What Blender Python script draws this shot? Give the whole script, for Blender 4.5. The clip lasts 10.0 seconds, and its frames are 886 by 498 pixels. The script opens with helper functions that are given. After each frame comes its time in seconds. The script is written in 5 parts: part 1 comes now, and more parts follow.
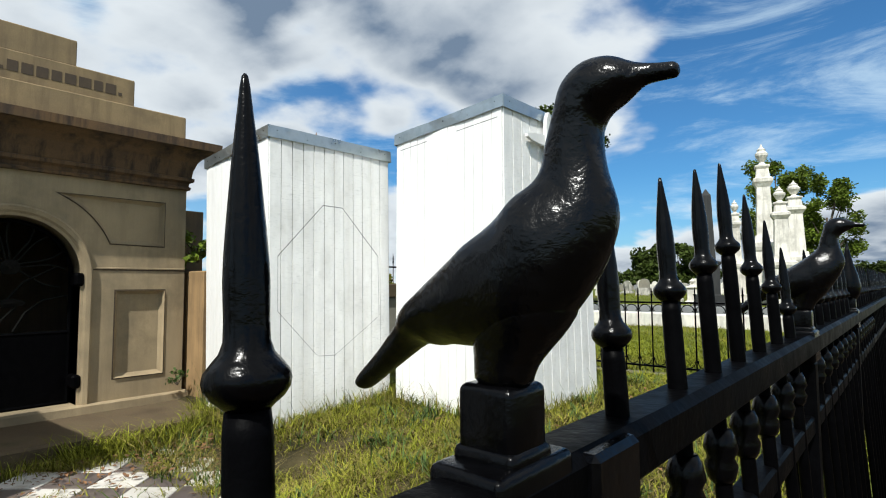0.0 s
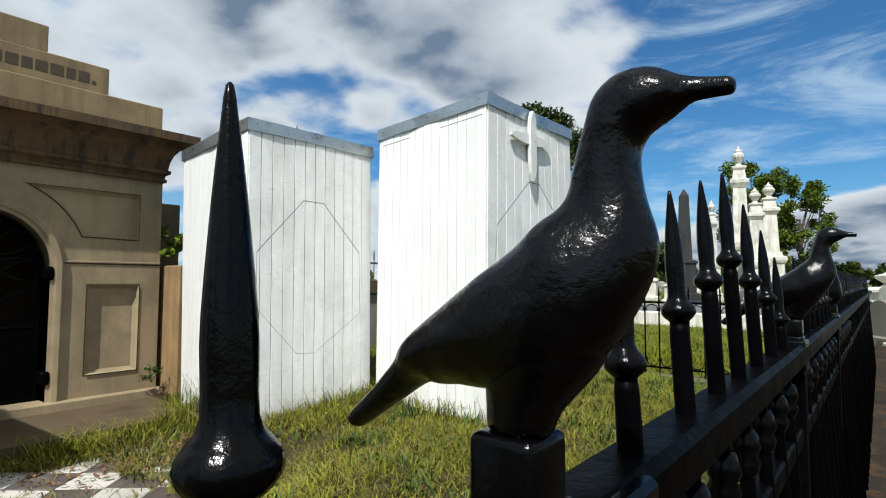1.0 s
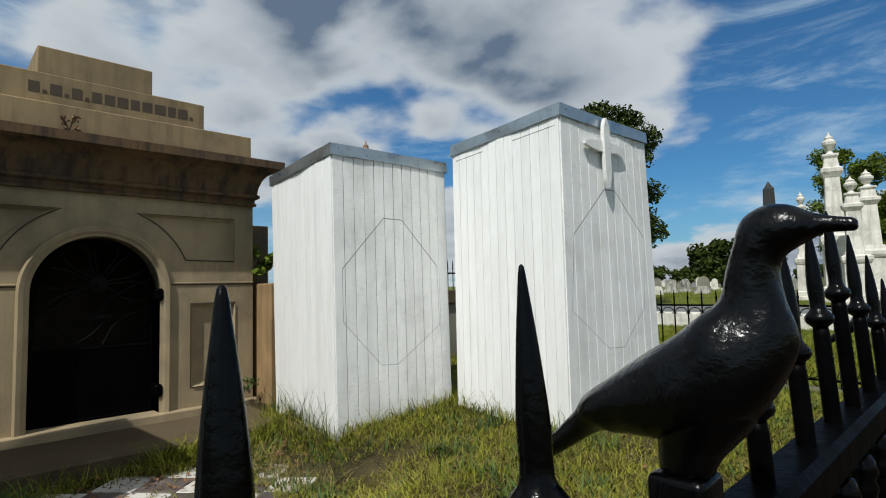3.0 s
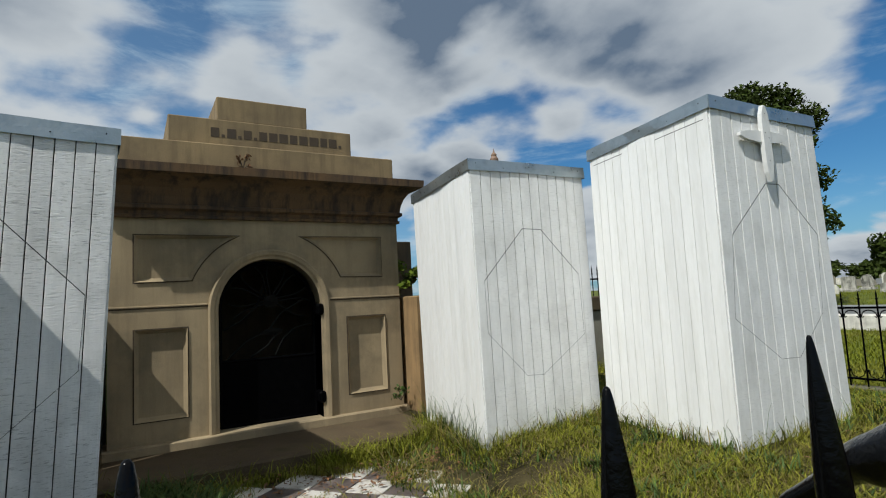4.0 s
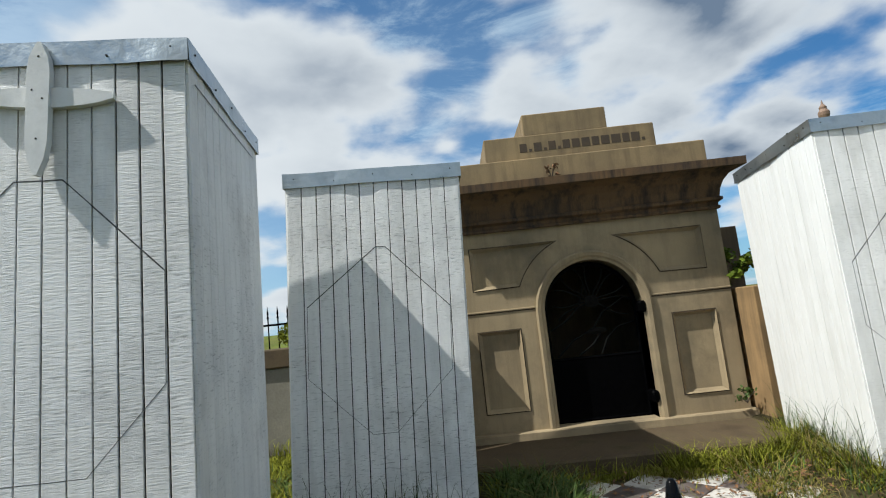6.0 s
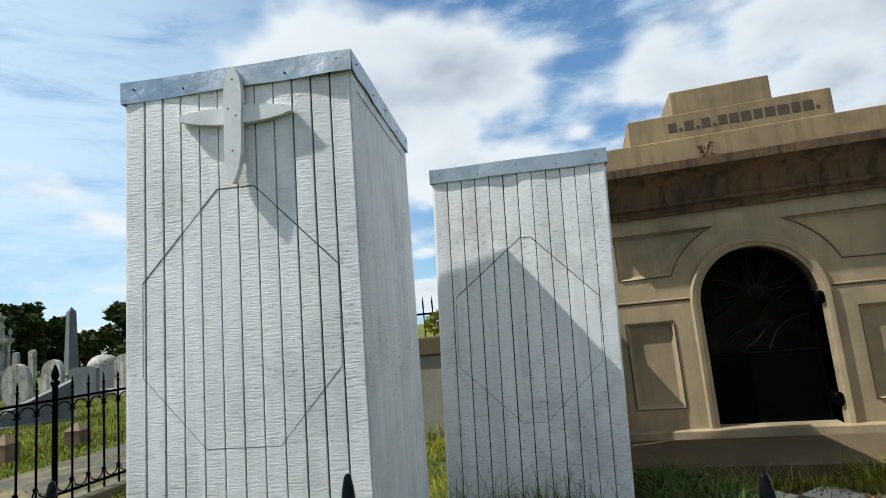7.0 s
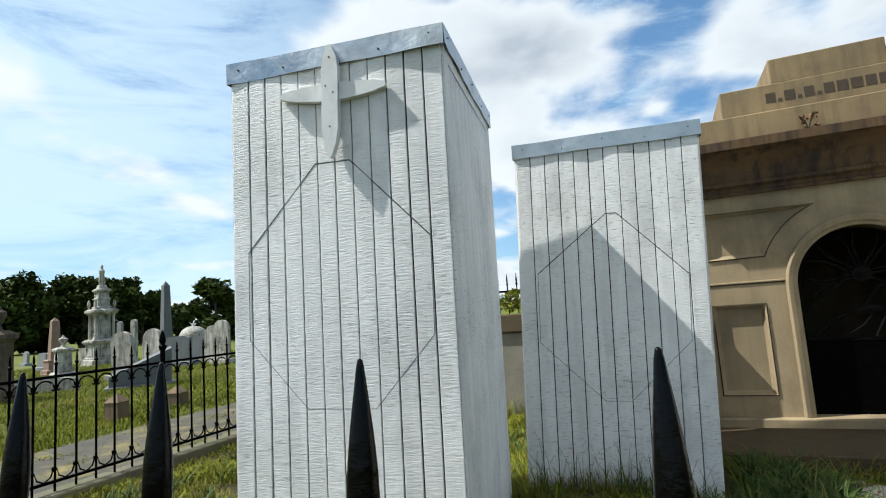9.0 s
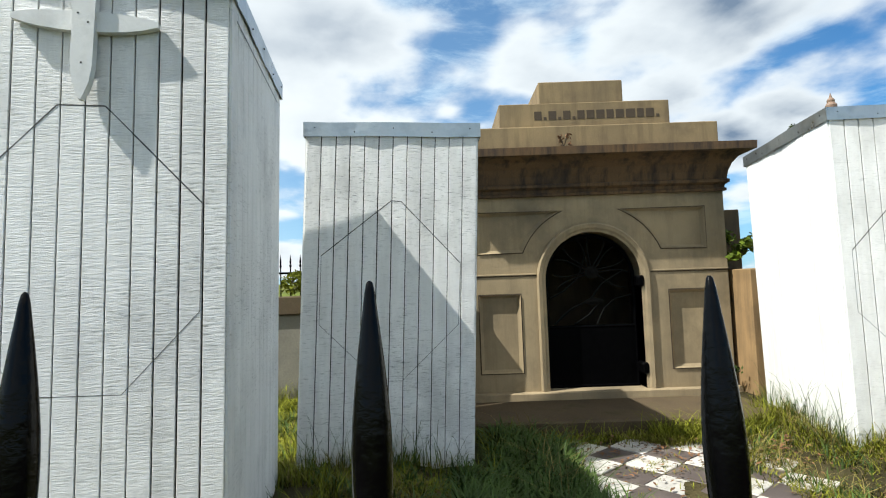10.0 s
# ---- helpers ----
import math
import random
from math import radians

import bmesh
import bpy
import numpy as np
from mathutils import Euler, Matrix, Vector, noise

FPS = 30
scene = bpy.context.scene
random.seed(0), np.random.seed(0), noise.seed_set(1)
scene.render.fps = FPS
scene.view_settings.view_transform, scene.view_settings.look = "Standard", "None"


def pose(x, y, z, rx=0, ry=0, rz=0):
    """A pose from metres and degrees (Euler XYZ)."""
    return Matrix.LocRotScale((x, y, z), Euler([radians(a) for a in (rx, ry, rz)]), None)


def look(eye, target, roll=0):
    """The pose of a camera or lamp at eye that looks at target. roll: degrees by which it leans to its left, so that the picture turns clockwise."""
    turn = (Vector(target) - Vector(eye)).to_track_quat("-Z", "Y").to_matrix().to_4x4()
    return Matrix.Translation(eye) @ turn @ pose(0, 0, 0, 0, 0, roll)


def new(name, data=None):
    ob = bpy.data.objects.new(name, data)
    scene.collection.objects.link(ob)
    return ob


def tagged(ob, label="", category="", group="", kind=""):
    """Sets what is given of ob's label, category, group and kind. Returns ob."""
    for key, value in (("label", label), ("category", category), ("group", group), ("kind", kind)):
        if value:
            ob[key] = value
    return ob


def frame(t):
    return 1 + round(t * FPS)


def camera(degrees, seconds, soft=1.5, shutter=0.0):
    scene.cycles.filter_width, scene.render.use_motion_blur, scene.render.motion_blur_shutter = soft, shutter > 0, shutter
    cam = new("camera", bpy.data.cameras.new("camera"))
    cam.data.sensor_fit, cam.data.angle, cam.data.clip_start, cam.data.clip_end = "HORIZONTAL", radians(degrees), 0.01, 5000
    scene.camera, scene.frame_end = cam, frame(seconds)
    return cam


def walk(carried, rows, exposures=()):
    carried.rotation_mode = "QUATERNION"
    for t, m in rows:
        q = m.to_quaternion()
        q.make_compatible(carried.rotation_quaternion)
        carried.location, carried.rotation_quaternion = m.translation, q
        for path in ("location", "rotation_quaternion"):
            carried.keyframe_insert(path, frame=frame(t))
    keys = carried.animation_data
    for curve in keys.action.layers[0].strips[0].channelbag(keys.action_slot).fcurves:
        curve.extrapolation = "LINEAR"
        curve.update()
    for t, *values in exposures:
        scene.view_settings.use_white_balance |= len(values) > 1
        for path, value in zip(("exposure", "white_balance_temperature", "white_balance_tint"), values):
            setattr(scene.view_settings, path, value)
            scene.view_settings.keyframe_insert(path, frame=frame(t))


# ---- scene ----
cam = camera(78.6, 10.0, soft=1.1)
PATH = [
    (0, (0.337, -0.12, 1.12), (-0.974, 1.385, 1.251), -0.3),
    (0.5, (0.315, -0.103, 1.127), (-0.965, 1.429, 1.258), 0.1),
    (1, (0.304, -0.104, 1.139), (-0.953, 1.448, 1.254), 0.3),
    (1.5, (0.3, -0.122, 1.146), (-0.938, 1.445, 1.255), -0.4),
    (2, (0.32, -0.145, 1.141), (-0.898, 1.437, 1.25), -0.1),
    (3.5, (0.31, -0.27, 1.214), (-1.29, 0.918, 1.378), -2.3),
    (4, (0.302, -0.311, 1.224), (-1.423, 0.685, 1.406), -3.0),
    (4.5, (0.294, -0.352, 1.229), (-1.528, 0.448, 1.431), -4.2),
    (5, (0.296, -0.387, 1.227), (-1.605, 0.192, 1.454), -5.4),
    (5.5, (0.304, -0.449, 1.238), (-1.66, -0.159, 1.481), -6.0),
    (6, (0.314, -0.513, 1.247), (-1.669, -0.532, 1.509), -6.1),
    (7.5, (0.38, -0.627, 1.248), (-1.482, -1.302, 1.527), -4.4),
    (8, (0.401, -0.663, 1.24), (-1.421, -1.441, 1.513), -3.5),
    (8.5, (0.401, -0.673, 1.228), (-1.426, -1.445, 1.481), -4.4),
    (9, (0.401, -0.683, 1.217), (-1.441, -1.428, 1.447), -4.1),
    (9.5, (0.391, -0.694, 1.202), (-1.546, -1.159, 1.382), -3.6),
    (10, (0.382, -0.658, 1.193), (-1.613, -0.658, 1.33), -1.9),
]
walk(cam, [(t, look(eye, target, roll)) for t, eye, target, roll in PATH],
     [(0, 0.34, 6400, 7), (1, 0.2, 6350, 7), (2, 0.0, 6350, 7), (3.5, -0.22, 6350, 7), (4.5, -0.16, 6350, 7), (5.5, 0.06, 6350, 7), (7.5, 0.44, 6300, 7), (8.5, 0.48, 6300, 7), (10, 0.6, 6450, 6)])


# ---------------------------------------------------------------- light
SUN = Vector((0.295, -0.70, 1.0)).normalized()
sun = new("sun", bpy.data.lights.new("sun", "SUN"))
sun.data.energy, sun.data.angle, sun.data.color = 5.0, radians(0.6), (1.0, 0.97, 0.92)
sun.matrix_world = look(SUN * 60, (0, 0, 0))


def make_world():
    w = bpy.data.worlds.new("sky")
    scene.world = w
    w.use_nodes = True
    nt = w.node_tree
    nt.nodes.clear()
    N, L = nt.nodes.new, nt.links.new

    def math_node(op, a, b=None, c=None, clamp=False):
        n = N("ShaderNodeMath")
        n.operation, n.use_clamp = op, clamp
        for i, v in enumerate((a, b, c)):
            if v is None:
                continue
            if isinstance(v, (int, float)):
                n.inputs[i].default_value = v
            else:
                L(v, n.inputs[i])
        return n.outputs[0]

    def ramp(v, lo, hi):
        n = N("ShaderNodeMapRange")
        n.interpolation_type = "SMOOTHSTEP"
        n.inputs[1].default_value, n.inputs[2].default_value = lo, hi
        L(v, n.inputs[0])
        return n.outputs[0]

    def mix(f, a, b):
        n = N("ShaderNodeMix")
        n.data_type = "RGBA"
        for i, v in ((0, f), (6, a), (7, b)):
            if isinstance(v, tuple):
                n.inputs[i].default_value = (*v, 1)
            elif isinstance(v, (int, float)):
                n.inputs[i].default_value = v
            else:
                L(v, n.inputs[i])
        return n.outputs[2]

    out, bg = N("ShaderNodeOutputWorld"), N("ShaderNodeBackground")
    sky = N("ShaderNodeTexSky")
    sky.sky_type, sky.sun_disc = "NISHITA", False
    sky.sun_elevation = math.asin(SUN.z)
    sky.sun_rotation = math.atan2(SUN.x, SUN.y)
    sky.air_density, sky.dust_density, sky.ozone_density = 1.0, 0.6, 2.2
    co = N("ShaderNodeTexCoord").outputs["Generated"]
    sep = N("ShaderNodeSeparateXYZ")
    L(co, sep.inputs[0])
    x, y, z = sep.outputs
    # clouds lie on a flat layer: they crowd together towards the horizon
    flat = math_node("ADD", math_node("MAXIMUM", z, 0.0), 0.26)
    plane = N("ShaderNodeCombineXYZ")
    L(math_node("DIVIDE", x, flat), plane.inputs[0])
    L(math_node("DIVIDE", y, flat), plane.inputs[1])

    def noise_at(vec, scale, detail, rough, warp=0.0):
        n = N("ShaderNodeTexNoise")
        n.inputs["Scale"].default_value, n.inputs["Detail"].default_value, n.inputs["Roughness"].default_value = scale, detail, rough
        n.inputs["Distortion"].default_value = warp
        L(vec, n.inputs["Vector"])
        return n.outputs[0]

    def shifted(vec, offset, scale=(1, 1, 1)):
        m = N("ShaderNodeMapping")
        m.inputs["Location"].default_value, m.inputs["Scale"].default_value = offset, scale
        L(vec, m.inputs[0])
        return m.outputs[0]

    def heap(offset):
        """Thickness of heaped cloud: broad masses with round billows on them."""
        v = shifted(plane.outputs[0], offset)
        mass = noise_at(v, 1.05, 9, 0.53, 0.15)
        bulge = N("ShaderNodeTexVoronoi")
        bulge.feature = "SMOOTH_F1"
        bulge.inputs["Scale"].default_value, bulge.inputs["Detail"].default_value, bulge.inputs["Roughness"].default_value = 3.1, 2.0, 0.45
        bulge.inputs["Smoothness"].default_value = 0.7
        L(v, bulge.inputs["Vector"])
        return math_node("ADD", math_node("MULTIPLY", mass, 0.80), math_node("MULTIPLY", math_node("SUBTRACT", 1.0, bulge.outputs["Distance"]), 0.20))

    DRIFT = (5.3, 2.2, 0.0)
    body = heap(DRIFT)
    sunward = heap((DRIFT[0] + 0.10 * SUN.x, DRIFT[1] + 0.10 * SUN.y, 0.0))
    # clear to the north-east, heavy over the tomb, hazy to the south-west
    clear = ramp(math_node("ADD", math_node("MULTIPLY", x, 0.12), math_node("MULTIPLY", y, 0.99)), 0.74, 0.95)
    high = ramp(z, 0.12, 0.42)
    south = ramp(math_node("SUBTRACT", math_node("MULTIPLY", x, -0.25), y), 0.30, 0.95)
    dens = math_node("SUBTRACT", math_node("ADD", body, math_node("MULTIPLY", high, 0.07)), math_node("MULTIPLY", math_node("MULTIPLY", clear, ramp(z, 0.03, 0.17)), 0.20))
    dens = math_node("SUBTRACT", dens, math_node("MULTIPLY", south, 0.08))
    dens = math_node("ADD", dens, math_node("MULTIPLY", math_node("MULTIPLY", clear, ramp(z, 0.27, 0.10)), 0.12))
    dens = math_node("ADD", dens, math_node("MULTIPLY", ramp(math_node("MULTIPLY", x, -1.0), 0.72, 0.98), 0.04))
    cover = ramp(dens, 0.405, 0.495)
    thick = ramp(dens, 0.43, 0.66)
    lit = ramp(math_node("SUBTRACT", body, sunward), -0.05, 0.05)
    grey = noise_at(shifted(plane.outputs[0], (7.7, 2.4, 3.0)), 0.8, 6, 0.52)
    shade = math_node("MULTIPLY", thick, ramp(grey, 0.20, 0.78))
    shade = math_node("MULTIPLY", shade, math_node("SUBTRACT", 1.5, math_node("MULTIPLY", lit, 0.75)))
    shade = math_node("MULTIPLY", shade, math_node("SUBTRACT", 1.0, math_node("MULTIPLY", south, 0.9)), clamp=True)
    tuft = noise_at(shifted(plane.outputs[0], (1.7, 8.1, 2.0)), 3.4, 7, 0.58, 0.3)
    shade = math_node("MULTIPLY", shade, math_node("ADD", 0.55, math_node("MULTIPLY", tuft, 0.9)), clamp=True)
    shade = math_node("MULTIPLY", shade, math_node("ADD", 1.0, math_node("MULTIPLY", ramp(math_node("ADD", math_node("MULTIPLY", x, -0.87), math_node("MULTIPLY", y, 0.48)), 0.78, 0.98), 0.3)), clamp=True)
    cloud = mix(shade, (8.9, 9.3, 9.7), (1.9, 2.6, 3.7))
    streak = noise_at(shifted(co, (11.0, 3.0, 0), (1, 1, 4.5)), 2.6, 8, 0.66, 0.6)
    cirrus = math_node("MULTIPLY", ramp(streak, 0.47, 0.70), 0.55)
    haze = math_node("MAXIMUM", cirrus, math_node("MULTIPLY", south, math_node("MULTIPLY", ramp(streak, 0.14, 0.58), 0.82)))
    tint = N("ShaderNodeMix")
    tint.data_type, tint.blend_type = "RGBA", "MULTIPLY"
    tint.inputs[0].default_value = 1.0
    tint.inputs[7].default_value = (0.48, 0.95, 1.28, 1)
    L(sky.outputs[0], tint.inputs[6])
    low = mix(math_node("ADD", math_node("MULTIPLY", ramp(z, 0.20, 0.0), 0.33), math_node("MULTIPLY", ramp(math_node("MULTIPLY", x, -1.0), 0.70, 0.95), 0.22)), tint.outputs[2], (5.0, 7.4, 9.8))
    veil = mix(haze, low, (7.7, 9.5, 10.8))
    L(mix(cover, veil, cloud), bg.inputs[0])
    bg.inputs[1].default_value = 0.075
    L(bg.outputs[0], out.inputs[0])


make_world()

# ---------------------------------------------------------------- materials
def material(name, base, rough=0.7, metal=0.0, spread=0.15, scale=8.0, fine=60.0, bump=0.15, dist=0.004, stain=None, stain_amount=0.5,
             stain_scale=1.6, per_object=0.0, stretch=(1, 1, 1), coat=0.0, rough_spread=0.1, per_island=0.0, gloss=0.5, saw=0.0, drip=None):
    """A surface with broad and fine variation of colour, patches of stain and fine relief, in metres."""
    m = bpy.data.materials.new(name)
    m.use_nodes = True
    nt = m.node_tree
    nt.nodes.clear()
    N, L = nt.nodes.new, nt.links.new
    out, bsdf = N("ShaderNodeOutputMaterial"), N("ShaderNodeBsdfPrincipled")
    L(bsdf.outputs[0], out.inputs[0])
    co = N("ShaderNodeNewGeometry").outputs["Position"]
    mp = N("ShaderNodeMapping")
    mp.inputs["Scale"].default_value = stretch
    L(co, mp.inputs[0])

    def noise_node(s, d, r=0.55):
        n = N("ShaderNodeTexNoise")
        n.inputs["Scale"].default_value, n.inputs["Detail"].default_value, n.inputs["Roughness"].default_value = s, d, r
        L(mp.outputs[0], n.inputs["Vector"])
        return n.outputs[0]

    def mixed(f, a, b, kind="MIX"):
        n = N("ShaderNodeMix")
        n.data_type, n.blend_type = "RGBA", kind
        for i, v in ((0, f), (6, a), (7, b)):
            if isinstance(v, tuple):
                n.inputs[i].default_value = (*v, 1)
            elif isinstance(v, (int, float)):
                n.inputs[i].default_value = v
            else:
                L(v, n.inputs[i])
        return n.outputs[2]

    def span(v, a, b, lo, hi):
        n = N("ShaderNodeMapRange")
        for i, w in enumerate((a, b, lo, hi)):
            n.inputs[i + 1].default_value = w
        L(v, n.inputs[0])
        return n.outputs[0]

    broad, grain = noise_node(scale, 5), noise_node(fine, 4, 0.6)
    dark = tuple(c * (1 - spread) for c in base)
    light = tuple(min(0.95, c * (1 + spread)) for c in base)
    col = mixed(span(broad, 0.3, 0.7, 0, 1), dark, light)
    col = mixed(1.0, col, mixed(span(grain, 0.3, 0.7, 0, 1), (1 - spread * 0.7,) * 3, (1, 1, 1)), "MULTIPLY")
    if stain:
        patch = noise_node(stain_scale, 7, 0.65)
        col = mixed(span(patch, 0.50, 0.68, 0, stain_amount), col, stain)
    height = grain
    if saw:
        # rough horizontal saw marks and thin grime under a worn coat of paint
        cut = N("ShaderNodeMapping")
        cut.inputs["Scale"].default_value = (9, 9, 64)
        L(co, cut.inputs[0])
        mark = N("ShaderNodeTexNoise")
        mark.inputs["Scale"].default_value, mark.inputs["Detail"].default_value, mark.inputs["Roughness"].default_value = 2.0, 5, 0.7
        L(cut.outputs[0], mark.inputs["Vector"])
        worn = noise_node(0.9, 4)
        depth = N("ShaderNodeMath")
        depth.operation = "MULTIPLY"
        L(span(mark.outputs[0], 0.455, 0.32, 0, 1), depth.inputs[0])
        L(span(worn, 0.36, 0.60, 0.15, saw), depth.inputs[1])
        col = mixed(depth.outputs[0], col, (0.24, 0.24, 0.23))
        height = mark.outputs[0]
    if drip:
        # narrow streaks run down the face
        run = N("ShaderNodeMapping")
        run.inputs["Scale"].default_value = (7, 7, 0.7)
        L(co, run.inputs[0])
        streak = N("ShaderNodeTexNoise")
        streak.inputs["Scale"].default_value, streak.inputs["Detail"].default_value, streak.inputs["Roughness"].default_value = 1.4, 6, 0.65
        L(run.outputs[0], streak.inputs["Vector"])
        col = mixed(span(streak.outputs[0], 0.46, 0.66, 0, drip[3]), col, drip[:3])
    if per_object:
        info = N("ShaderNodeObjectInfo").outputs["Random"]
        col = mixed(1.0, col, mixed(info, (1 - per_object,) * 3, (1, 1, 1)), "MULTIPLY")
    if per_island:
        info = N("ShaderNodeNewGeometry").outputs["Random Per Island"]
        col = mixed(1.0, col, mixed(info, (1 - per_island, 1 - per_island, 1 - per_island), (1, 1, 1)), "MULTIPLY")
    L(col, bsdf.inputs["Base Color"])
    L(span(broad, 0.3, 0.7, max(0.02, rough - rough_spread), min(1, rough + rough_spread)), bsdf.inputs["Roughness"])
    bsdf.inputs["Specular IOR Level"].default_value = gloss
    bsdf.inputs["Metallic"].default_value = metal
    bsdf.inputs["Coat Weight"].default_value = coat
    bsdf.inputs["Coat Roughness"].default_value = 0.12
    if bump:
        b = N("ShaderNodeBump")
        b.inputs["Strength"].default_value, b.inputs["Distance"].default_value = bump, dist
        L(height, b.inputs["Height"])
        L(b.outputs[0], bsdf.inputs["Normal"])
    return m


